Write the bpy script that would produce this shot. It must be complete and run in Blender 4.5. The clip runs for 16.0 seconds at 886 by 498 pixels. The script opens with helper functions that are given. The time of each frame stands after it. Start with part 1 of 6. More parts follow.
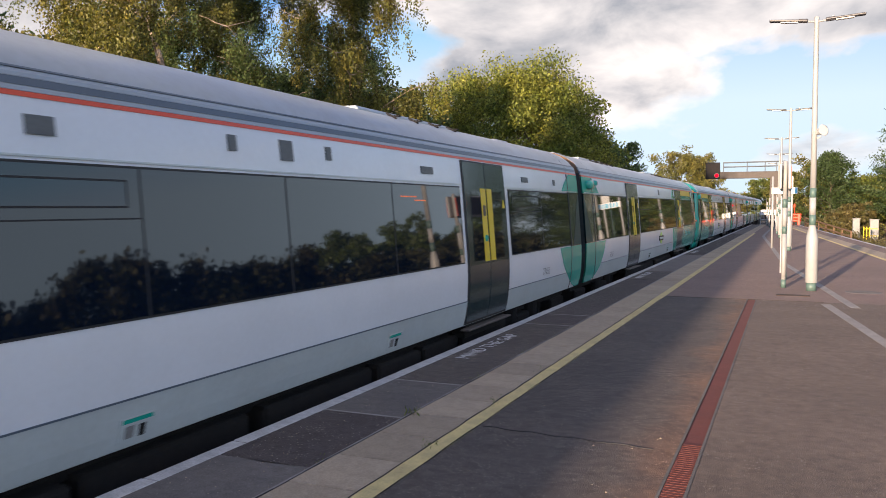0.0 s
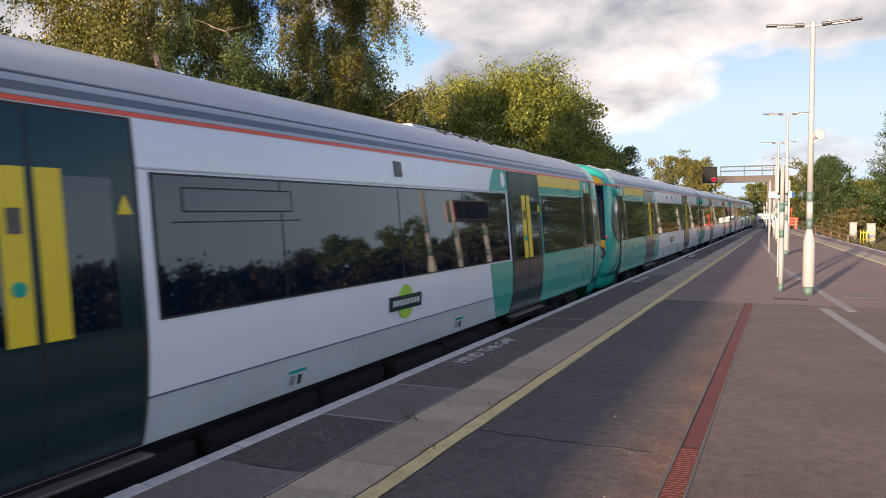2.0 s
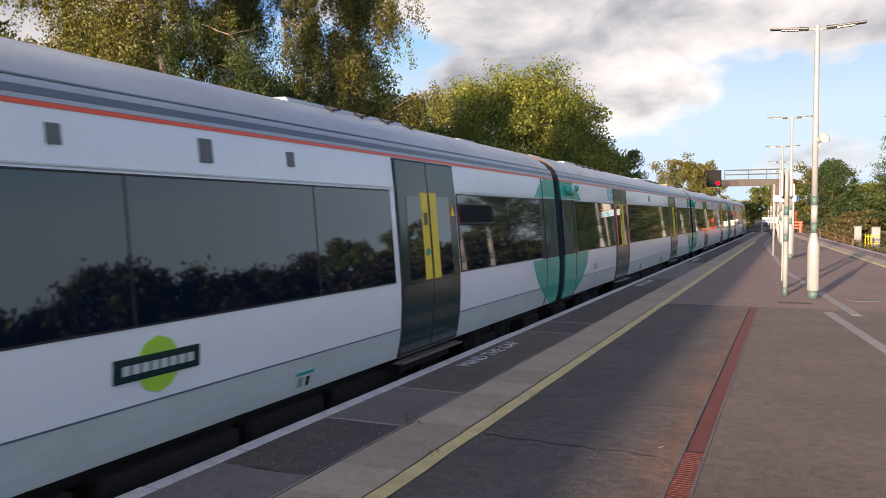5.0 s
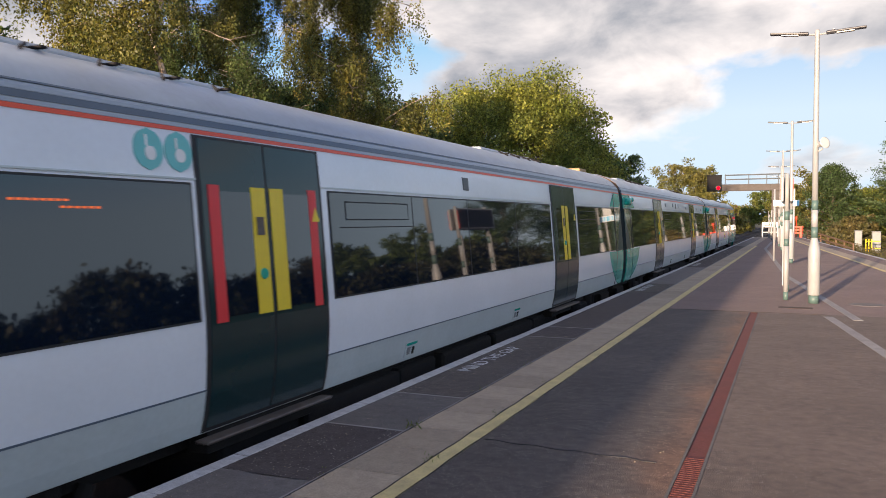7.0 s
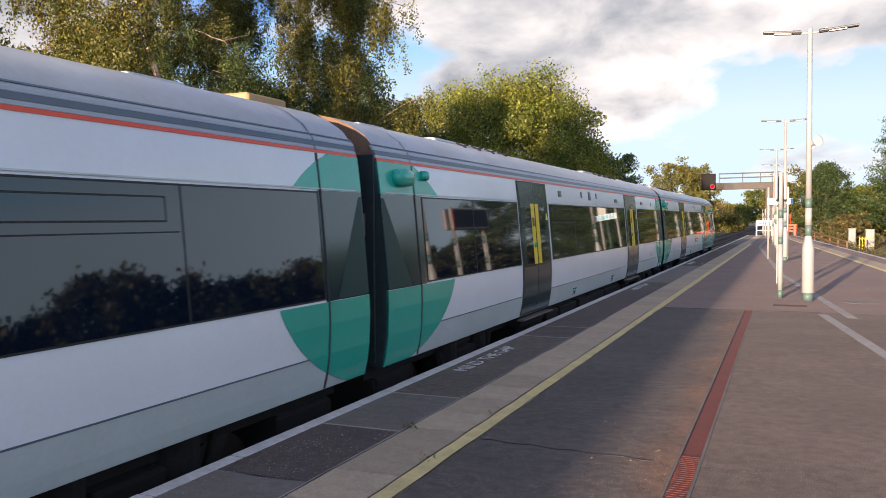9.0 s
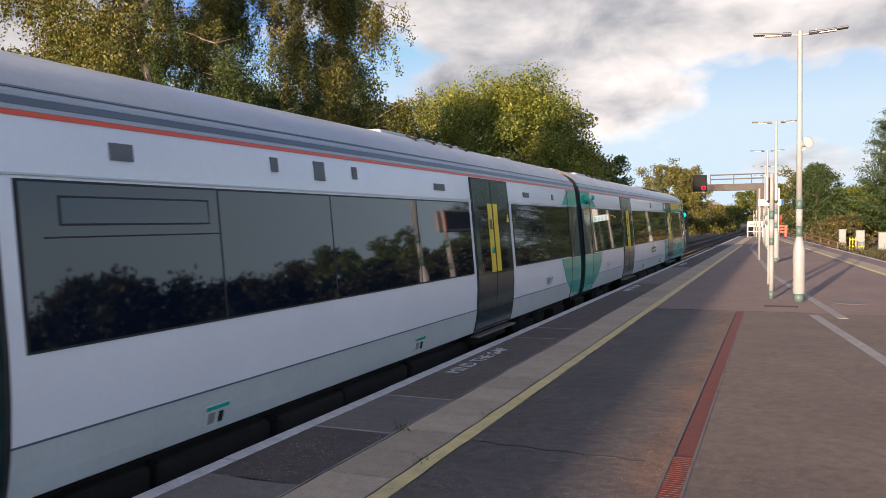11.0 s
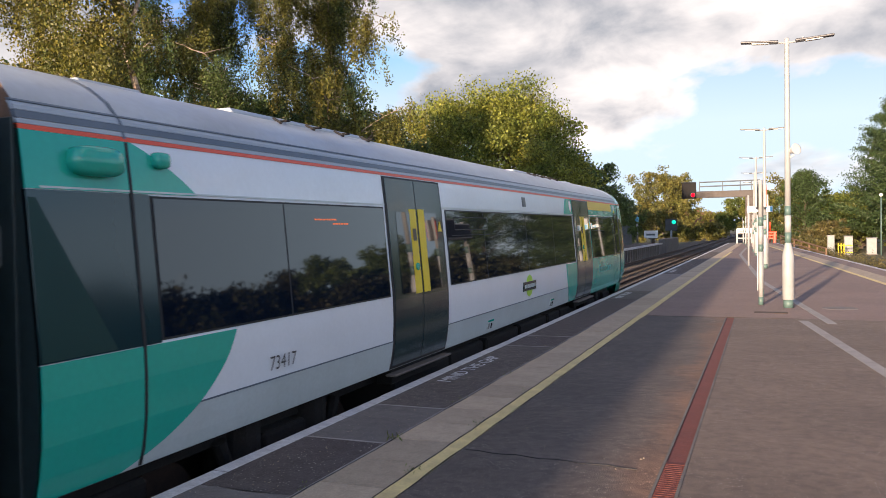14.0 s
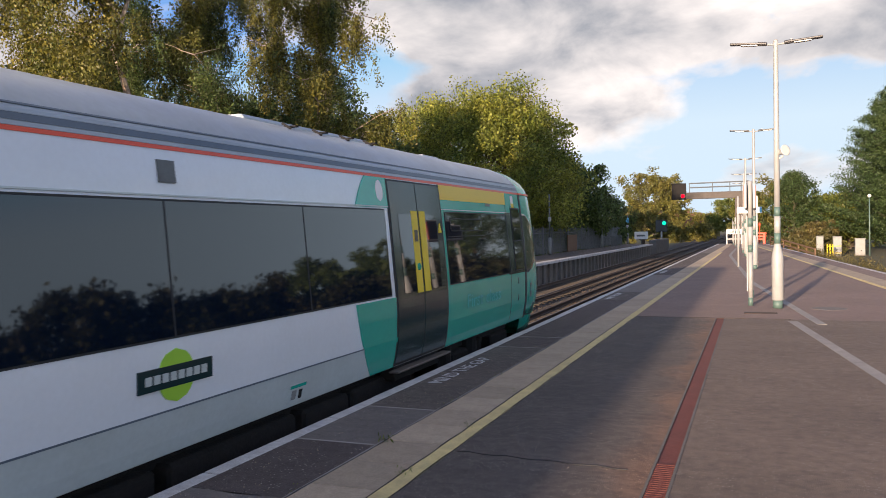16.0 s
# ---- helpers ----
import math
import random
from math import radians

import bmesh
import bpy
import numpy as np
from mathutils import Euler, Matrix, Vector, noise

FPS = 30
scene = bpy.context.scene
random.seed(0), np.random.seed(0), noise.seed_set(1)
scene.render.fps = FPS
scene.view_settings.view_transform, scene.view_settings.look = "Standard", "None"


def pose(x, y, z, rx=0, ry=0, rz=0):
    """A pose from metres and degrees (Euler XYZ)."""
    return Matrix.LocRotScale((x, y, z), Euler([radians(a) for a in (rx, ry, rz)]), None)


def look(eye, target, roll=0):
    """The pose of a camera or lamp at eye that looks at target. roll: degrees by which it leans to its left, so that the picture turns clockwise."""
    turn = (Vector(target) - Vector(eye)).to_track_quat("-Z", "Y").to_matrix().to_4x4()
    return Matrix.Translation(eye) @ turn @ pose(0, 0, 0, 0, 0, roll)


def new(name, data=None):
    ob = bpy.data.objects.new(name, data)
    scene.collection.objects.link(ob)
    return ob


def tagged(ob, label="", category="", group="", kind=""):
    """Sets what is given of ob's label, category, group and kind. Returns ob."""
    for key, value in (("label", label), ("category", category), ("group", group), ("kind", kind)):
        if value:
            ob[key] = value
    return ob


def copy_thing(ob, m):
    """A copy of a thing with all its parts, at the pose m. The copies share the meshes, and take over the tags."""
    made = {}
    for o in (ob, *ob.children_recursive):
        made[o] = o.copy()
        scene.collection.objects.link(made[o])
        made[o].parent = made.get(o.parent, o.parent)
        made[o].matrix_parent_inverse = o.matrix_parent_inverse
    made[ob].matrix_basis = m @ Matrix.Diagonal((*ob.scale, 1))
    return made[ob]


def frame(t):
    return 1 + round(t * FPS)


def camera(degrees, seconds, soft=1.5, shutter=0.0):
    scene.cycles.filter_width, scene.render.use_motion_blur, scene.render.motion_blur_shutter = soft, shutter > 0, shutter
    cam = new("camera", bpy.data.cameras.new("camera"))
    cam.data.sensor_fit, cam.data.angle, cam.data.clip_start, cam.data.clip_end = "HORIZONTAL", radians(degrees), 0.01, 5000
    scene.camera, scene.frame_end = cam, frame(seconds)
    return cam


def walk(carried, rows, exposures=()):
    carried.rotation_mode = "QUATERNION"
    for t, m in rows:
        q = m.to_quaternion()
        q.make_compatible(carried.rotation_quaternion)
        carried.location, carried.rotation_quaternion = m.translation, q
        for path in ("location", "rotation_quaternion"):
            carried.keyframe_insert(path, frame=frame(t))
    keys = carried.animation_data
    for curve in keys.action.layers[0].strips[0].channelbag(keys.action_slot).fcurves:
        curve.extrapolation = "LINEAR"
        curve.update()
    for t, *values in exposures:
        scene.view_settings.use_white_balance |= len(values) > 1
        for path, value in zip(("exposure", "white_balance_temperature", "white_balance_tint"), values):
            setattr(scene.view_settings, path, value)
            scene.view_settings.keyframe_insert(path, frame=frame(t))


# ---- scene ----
EYE = (3.681, 0.0, 1.676)
# seconds, turn to the left of the track, tilt, roll
VIEW = [
    (0.0, 22.984, -2.900, -0.043),
    (0.5, 22.963, -2.791, -0.061),
    (1.0, 22.883, -2.702, -0.047),
    (1.5, 22.824, -2.642, -0.127),
    (2.0, 22.815, -2.605, -0.087),
    (2.5, 22.780, -2.519, -0.143),
    (3.0, 22.810, -2.485, -0.122),
    (3.5, 22.918, -2.518, -0.145),
    (4.0, 23.052, -2.518, -0.020),
    (6.5, 23.098, -2.077, -0.067),
    (7.0, 23.110, -2.031, -0.066),
    (7.5, 23.105, -2.044, -0.199),
    (8.0, 23.004, -2.129, -0.214),
    (8.5, 22.894, -2.126, -0.301),
    (9.0, 22.760, -2.032, -0.375),
    (11.5, 22.083, -1.842, -0.604),
    (12.0, 21.953, -1.711, -0.696),
    (12.5, 21.874, -1.592, -0.750),
    (13.0, 21.823, -1.482, -0.793),
    (13.5, 21.716, -1.377, -0.853),
    (14.0, 21.573, -1.309, -0.913),
    (14.5, 21.416, -1.352, -0.894),
    (15.0, 21.322, -1.360, -0.845),
    (15.5, 21.161, -1.325, -0.958),
    (16.0, 20.941, -1.226, -1.002),
]


def gaze(yaw, tilt, roll):
    a, b = radians(yaw), radians(tilt)
    way = Vector((-math.sin(a) * math.cos(b), math.cos(a) * math.cos(b), math.sin(b)))
    return look(EYE, Vector(EYE) + way * 10, roll)


cam = camera(56.42, 16.0, soft=0.3, shutter=0.15)
# the clip's camera adjusts its exposure a little all the time
STOPS = {0.0: 1.43, 0.5: 1.30, 1.0: 1.43, 1.5: 1.43, 2.0: 1.39, 2.5: 1.35, 3.0: 1.30, 3.5: 1.38, 4.0: 1.38, 6.5: 1.35, 7.0: 1.35, 7.5: 1.51, 8.0: 1.31, 8.5: 1.33, 9.0: 1.50,
         11.5: 1.27, 12.0: 1.26, 12.5: 1.35, 13.0: 1.49, 13.5: 1.35, 14.0: 1.49, 14.5: 1.31, 15.0: 1.27, 15.5: 1.45, 16.0: 1.32}
walk(cam, [(t, gaze(a, b, c)) for t, a, b, c in VIEW], list(STOPS.items()))

# ---- light ----
SUN_WAY = Vector((-0.139, -0.990, math.tan(radians(7.2)))).normalized()
sun_lamp = bpy.data.lights.new("sun", "SUN")
sun_lamp.energy, sun_lamp.angle, sun_lamp.color = 5.0, radians(0.8), (1.0, 0.74, 0.52)
new("sun", sun_lamp).matrix_world = look(SUN_WAY * 100, (0, 0, 0))


def sky():
    world = bpy.data.worlds.new("sky")
    scene.world = world
    world.use_nodes = True
    t = world.node_tree
    n, l = t.nodes, t.links
    n.clear()
    out, bg = n.new("ShaderNodeOutputWorld"), n.new("ShaderNodeBackground")
    tex = n.new("ShaderNodeTexSky")
    tex.sky_type, tex.sun_disc = "NISHITA", False
    tex.sun_elevation, tex.sun_rotation = radians(9), radians(188)
    tex.air_density, tex.dust_density, tex.ozone_density = 0.7, 0.0, 3.0
    co = n.new("ShaderNodeTexCoord")
    # flat cloud layer: direction divided by its height
    sep = n.new("ShaderNodeSeparateXYZ")
    l.new(co.outputs["Generated"], sep.inputs[0])
    up = n.new("ShaderNodeMath"); up.operation = "MAXIMUM"; up.inputs[1].default_value = 0.02
    l.new(sep.outputs[2], up.inputs[0])
    low = n.new("ShaderNodeMath"); low.operation = "ADD"; low.inputs[1].default_value = 0.45
    l.new(up.outputs[0], low.inputs[0])
    div = n.new("ShaderNodeVectorMath"); div.operation = "DIVIDE"
    comb = n.new("ShaderNodeCombineXYZ")
    for k in range(3):
        l.new(low.outputs[0], comb.inputs[k])
    l.new(co.outputs["Generated"], div.inputs[0]); l.new(comb.outputs[0], div.inputs[1])
    move = n.new("ShaderNodeVectorMath"); move.operation = "ADD"; move.inputs[1].default_value = CLOUD_SHIFT
    l.new(div.outputs[0], move.inputs[0])

    def cloud_noise(scale, detail, rough):
        q = n.new("ShaderNodeTexNoise")
        q.inputs["Scale"].default_value, q.inputs["Detail"].default_value, q.inputs["Roughness"].default_value = scale, detail, rough
        q.inputs["Distortion"].default_value = 0.3
        l.new(move.outputs[0], q.inputs["Vector"])
        return q.outputs["Fac"]

    big = cloud_noise(2.1, 8, 0.50)
    shade = cloud_noise(4.2, 6, 0.55)
    # the cloud bank thickens a little over the treetops and breaks up low down
    rise = n.new("ShaderNodeMapRange"); rise.interpolation_type = "SMOOTHSTEP"
    rise.inputs["From Min"].default_value, rise.inputs["From Max"].default_value = 0.09, 0.24
    rise.inputs["To Min"].default_value, rise.inputs["To Max"].default_value = CLOUD_LOW, CLOUD_HIGH
    l.new(sep.outputs[2], rise.inputs["Value"])
    ahead = n.new("ShaderNodeVectorMath"); ahead.operation = "DOT_PRODUCT"; ahead.inputs[1].default_value = BANK_WAY
    l.new(co.outputs["Generated"], ahead.inputs[0])
    reach = n.new("ShaderNodeMapRange"); reach.interpolation_type = "SMOOTHSTEP"
    reach.inputs["From Min"].default_value, reach.inputs["From Max"].default_value = 0.62, 0.93
    l.new(ahead.outputs["Value"], reach.inputs["Value"])
    bank = n.new("ShaderNodeMath"); bank.operation = "MULTIPLY"
    l.new(rise.outputs[0], bank.inputs[0]); l.new(reach.outputs[0], bank.inputs[1])
    clear = n.new("ShaderNodeMapRange")
    clear.inputs["To Min"].default_value, clear.inputs["To Max"].default_value = -0.03, 0.0
    l.new(reach.outputs[0], clear.inputs["Value"])
    # a second bank of cloud stands in the east
    side = n.new("ShaderNodeVectorMath"); side.operation = "DOT_PRODUCT"; side.inputs[1].default_value = EAST_WAY
    l.new(co.outputs["Generated"], side.inputs[0])
    east = n.new("ShaderNodeMapRange"); east.interpolation_type = "SMOOTHSTEP"
    east.inputs["From Min"].default_value, east.inputs["From Max"].default_value, east.inputs["To Max"].default_value = 0.72, 0.95, 0.03
    l.new(side.outputs["Value"], east.inputs["Value"])
    for extra in (bank, clear, east):
        plus = n.new("ShaderNodeMath"); plus.operation = "ADD"
        l.new(big, plus.inputs[0]); l.new(extra.outputs[0], plus.inputs[1])
        big = plus.outputs[0]
    cover = n.new("ShaderNodeMapRange"); cover.inputs["From Min"].default_value, cover.inputs["From Max"].default_value = CLOUD_COVER
    l.new(big, cover.inputs["Value"])
    fade = n.new("ShaderNodeMapRange"); fade.inputs["From Min"].default_value, fade.inputs["From Max"].default_value = 0.0, 0.10
    l.new(sep.outputs[2], fade.inputs["Value"])
    mask = n.new("ShaderNodeMath"); mask.operation = "MULTIPLY"
    l.new(cover.outputs[0], mask.inputs[0]); l.new(fade.outputs[0], mask.inputs[1])
    ramp = n.new("ShaderNodeValToRGB")
    ramp.color_ramp.elements[0].position, ramp.color_ramp.elements[0].color = 0.46, (0.49, 0.445, 0.425, 1)
    ramp.color_ramp.elements[1].position, ramp.color_ramp.elements[1].color = 0.66, (0.162, 0.168, 0.188, 1)
    mid = n.new("ShaderNodeMath"); mid.operation = "MULTIPLY_ADD"; mid.inputs[1].default_value = 0.55; mid.inputs[2].default_value = 0.0
    l.new(shade, mid.inputs[0])
    thick = n.new("ShaderNodeMath"); thick.operation = "MULTIPLY_ADD"; thick.inputs[1].default_value = 0.45
    l.new(big, thick.inputs[0]); l.new(mid.outputs[0], thick.inputs[2])
    l.new(thick.outputs[0], ramp.inputs[0])
    bright = n.new("ShaderNodeVectorMath"); bright.operation = "MULTIPLY"; bright.inputs[1].default_value = SKY_GAIN
    cap = n.new("ShaderNodeVectorMath"); cap.operation = "MINIMUM"; cap.inputs[1].default_value = SKY_CAP
    l.new(tex.outputs[0], cap.inputs[0])
    l.new(cap.outputs[0], bright.inputs[0])
    haze = n.new("ShaderNodeVectorMath"); haze.operation = "ADD"; haze.inputs[1].default_value = (0.060, 0.045, 0.028)
    l.new(bright.outputs[0], haze.inputs[0])
    # pale near the horizon, deeper blue with height
    deep = n.new("ShaderNodeValToRGB")
    for place, colour in ((0.0, (1.0, 1.0, 1.0, 1)), (1.0, (0.20, 0.34, 0.60, 1))):
        deep.color_ramp.elements[int(place)].color = colour
    deep.color_ramp.elements[0].position, deep.color_ramp.elements[1].position = 0.12, 0.48
    mid_sky = deep.color_ramp.elements.new(0.27)
    mid_sky.color = (0.42, 0.62, 0.90, 1)
    l.new(sep.outputs[2], deep.inputs[0])
    blue = n.new("ShaderNodeVectorMath"); blue.operation = "MULTIPLY"
    l.new(haze.outputs[0], blue.inputs[0]); l.new(deep.outputs[0], blue.inputs[1])
    mix = n.new("ShaderNodeMix"); mix.data_type = "RGBA"
    l.new(mask.outputs[0], mix.inputs["Factor"]); l.new(blue.outputs[0], mix.inputs["A"]); l.new(ramp.outputs[0], mix.inputs["B"])
    # the sky brightens and warms smoothly towards the sun
    dot = n.new("ShaderNodeVectorMath"); dot.operation = "DOT_PRODUCT"; dot.inputs[1].default_value = SUN_WAY
    l.new(co.outputs["Generated"], dot.inputs[0])
    near = n.new("ShaderNodeMapRange"); near.interpolation_type = "SMOOTHSTEP"
    near.inputs["From Min"].default_value, near.inputs["From Max"].default_value = -0.5, 1.0
    l.new(dot.outputs["Value"], near.inputs["Value"])
    tint = n.new("ShaderNodeMix"); tint.data_type = "RGBA"
    tint.inputs["A"].default_value, tint.inputs["B"].default_value = (1, 1, 1, 1), SUN_SIDE
    l.new(near.outputs[0], tint.inputs["Factor"])
    glow = n.new("ShaderNodeVectorMath"); glow.operation = "MULTIPLY"
    l.new(mix.outputs["Result"], glow.inputs[0]); l.new(tint.outputs["Result"], glow.inputs[1])
    l.new(glow.outputs[0], bg.inputs["Color"])
    bg.inputs["Strength"].default_value = SKY_STRENGTH
    l.new(bg.outputs[0], out.inputs["Surface"])


CLOUD_SHIFT = (3.1, 1.7, 0.0)
CLOUD_COVER = (0.50, 0.56)
CLOUD_LOW, CLOUD_HIGH = -0.035, 0.07
SKY_CAP = (1.5, 2.55, 3.85)
EAST_WAY = Vector((0.74, 0.62, 0.25)).normalized()
BANK_WAY = Vector((-0.15, 0.96, 0.24)).normalized()
SUN_SIDE = (2.75, 2.5, 2.3, 1)
SKY_GAIN, SKY_STRENGTH = (0.150, 0.118, 0.097), 1.0
sky()


# ---- materials ----
def material(name, colour, rough=0.6, metal=0.0, second=None, scale=3.0, amount=0.5, fine=0.0, bump=0.0, bump_scale=60.0, ior=1.5,
             coat=0.0, shine=0.5, glow=None, each=0.0, island=0.0, rough_var=0.0, mid=0.0, grit=0.0, grit_scale=55.0):
    """A surface of two colours mixed by coarse noise, with fine grain, bump, and a change of value from piece to piece."""
    m = bpy.data.materials.new(name)
    m.use_nodes = True
    t = m.node_tree
    n, l = t.nodes, t.links
    b = n["Principled BSDF"]
    b.inputs["Roughness"].default_value, b.inputs["Metallic"].default_value, b.inputs["IOR"].default_value = rough, metal, ior
    b.inputs["Coat Weight"].default_value = coat
    b.inputs["Specular IOR Level"].default_value = shine
    b.inputs["Coat Roughness"].default_value = 0.08
    col = (*colour, 1)
    b.inputs["Base Color"].default_value = col
    m.diffuse_color = col
    co = n.new("ShaderNodeTexCoord").outputs["Object"]
    last = None
    if second:
        tex = n.new("ShaderNodeTexNoise")
        tex.inputs["Scale"].default_value, tex.inputs["Detail"].default_value, tex.inputs["Roughness"].default_value = scale, 6, 0.6
        l.new(co, tex.inputs["Vector"])
        r = n.new("ShaderNodeMapRange")
        r.inputs["From Min"].default_value, r.inputs["From Max"].default_value = 0.5 - amount / 2, 0.5 + amount / 2
        l.new(tex.outputs["Fac"], r.inputs["Value"])
        mix = n.new("ShaderNodeMix"); mix.data_type = "RGBA"
        mix.inputs["A"].default_value, mix.inputs["B"].default_value = col, (*second, 1)
        l.new(r.outputs[0], mix.inputs["Factor"])
        last = mix.outputs["Result"]
        if rough_var:
            rr = n.new("ShaderNodeMapRange")
            rr.inputs["To Min"].default_value, rr.inputs["To Max"].default_value = rough - rough_var, rough + rough_var
            l.new(tex.outputs["Fac"], rr.inputs["Value"]); l.new(rr.outputs[0], b.inputs["Roughness"])
    grain = None
    if fine or bump:
        grain = n.new("ShaderNodeTexNoise")
        grain.inputs["Scale"].default_value, grain.inputs["Detail"].default_value = bump_scale, 4
        l.new(co, grain.inputs["Vector"])
    factor = None
    if fine:
        r = n.new("ShaderNodeMapRange")
        r.inputs["From Min"].default_value, r.inputs["From Max"].default_value = 0.3, 0.7
        r.inputs["To Min"].default_value, r.inputs["To Max"].default_value = 1 - fine, 1 + fine
        l.new(grain.outputs["Fac"], r.inputs["Value"])
        factor = r.outputs[0]
    for strength, node, out in ((each, "ShaderNodeObjectInfo", "Random"), (island, "ShaderNodeNewGeometry", "Random Per Island")):
        if strength:
            r = n.new("ShaderNodeMapRange")
            r.inputs["To Min"].default_value, r.inputs["To Max"].default_value = 1 - strength, 1 + strength
            l.new(n.new(node).outputs[out], r.inputs["Value"])
            if factor is None:
                factor = r.outputs[0]
            else:
                mul = n.new("ShaderNodeMath"); mul.operation = "MULTIPLY"
                l.new(factor, mul.inputs[0]); l.new(r.outputs[0], mul.inputs[1])
                factor = mul.outputs[0]
    if mid:
        tex2 = n.new("ShaderNodeTexNoise")
        tex2.inputs["Scale"].default_value, tex2.inputs["Detail"].default_value, tex2.inputs["Roughness"].default_value = 9.0, 8, 0.75
        l.new(co, tex2.inputs["Vector"])
        r = n.new("ShaderNodeMapRange")
        r.inputs["From Min"].default_value, r.inputs["From Max"].default_value = 0.3, 0.7
        r.inputs["To Min"].default_value, r.inputs["To Max"].default_value = 1 - mid, 1 + mid
        l.new(tex2.outputs["Fac"], r.inputs["Value"])
        if factor is None:
            factor = r.outputs[0]
        else:
            mul = n.new("ShaderNodeMath"); mul.operation = "MULTIPLY"
            l.new(factor, mul.inputs[0]); l.new(r.outputs[0], mul.inputs[1])
            factor = mul.outputs[0]
    if factor is not None:
        sc = n.new("ShaderNodeVectorMath"); sc.operation = "SCALE"
        if last:
            l.new(last, sc.inputs[0])
        else:
            sc.inputs[0].default_value = colour
        l.new(factor, sc.inputs["Scale"])
        last = sc.outputs[0]
    if grit:
        vo = n.new("ShaderNodeTexVoronoi"); vo.inputs["Scale"].default_value = grit_scale
        l.new(co, vo.inputs["Vector"])
        no = n.new("ShaderNodeTexNoise"); no.inputs["Scale"].default_value = 2.2
        l.new(co, no.inputs["Vector"])
        lim = n.new("ShaderNodeMath"); lim.operation = "MULTIPLY"; lim.inputs[1].default_value = 0.42
        l.new(no.outputs["Fac"], lim.inputs[0])
        dots = n.new("ShaderNodeMath"); dots.operation = "LESS_THAN"
        l.new(vo.outputs["Distance"], dots.inputs[0]); l.new(lim.outputs[0], dots.inputs[1])
        sp = n.new("ShaderNodeSeparateColor"); l.new(vo.outputs["Color"], sp.inputs[0])
        few = n.new("ShaderNodeMath"); few.operation = "GREATER_THAN"; few.inputs[1].default_value = 1 - grit
        l.new(sp.outputs[0], few.inputs[0])
        both = n.new("ShaderNodeMath"); both.operation = "MULTIPLY"
        l.new(dots.outputs[0], both.inputs[0]); l.new(few.outputs[0], both.inputs[1])
        gm = n.new("ShaderNodeMix"); gm.data_type = "RGBA"; gm.inputs["B"].default_value = (0.36, 0.32, 0.28, 1)
        if last:
            l.new(last, gm.inputs["A"])
        else:
            gm.inputs["A"].default_value = col
        l.new(both.outputs[0], gm.inputs["Factor"])
        last = gm.outputs["Result"]
    if last:
        l.new(last, b.inputs["Base Color"])
    if bump:
        bp = n.new("ShaderNodeBump"); bp.inputs["Strength"].default_value = bump; bp.inputs["Distance"].default_value = 0.02
        l.new(grain.outputs["Fac"], bp.inputs["Height"]); l.new(bp.outputs[0], b.inputs["Normal"])
    if glow:
        b.inputs["Emission Color"].default_value, b.inputs["Emission Strength"].default_value = (*glow[0], 1), glow[1]
    return m


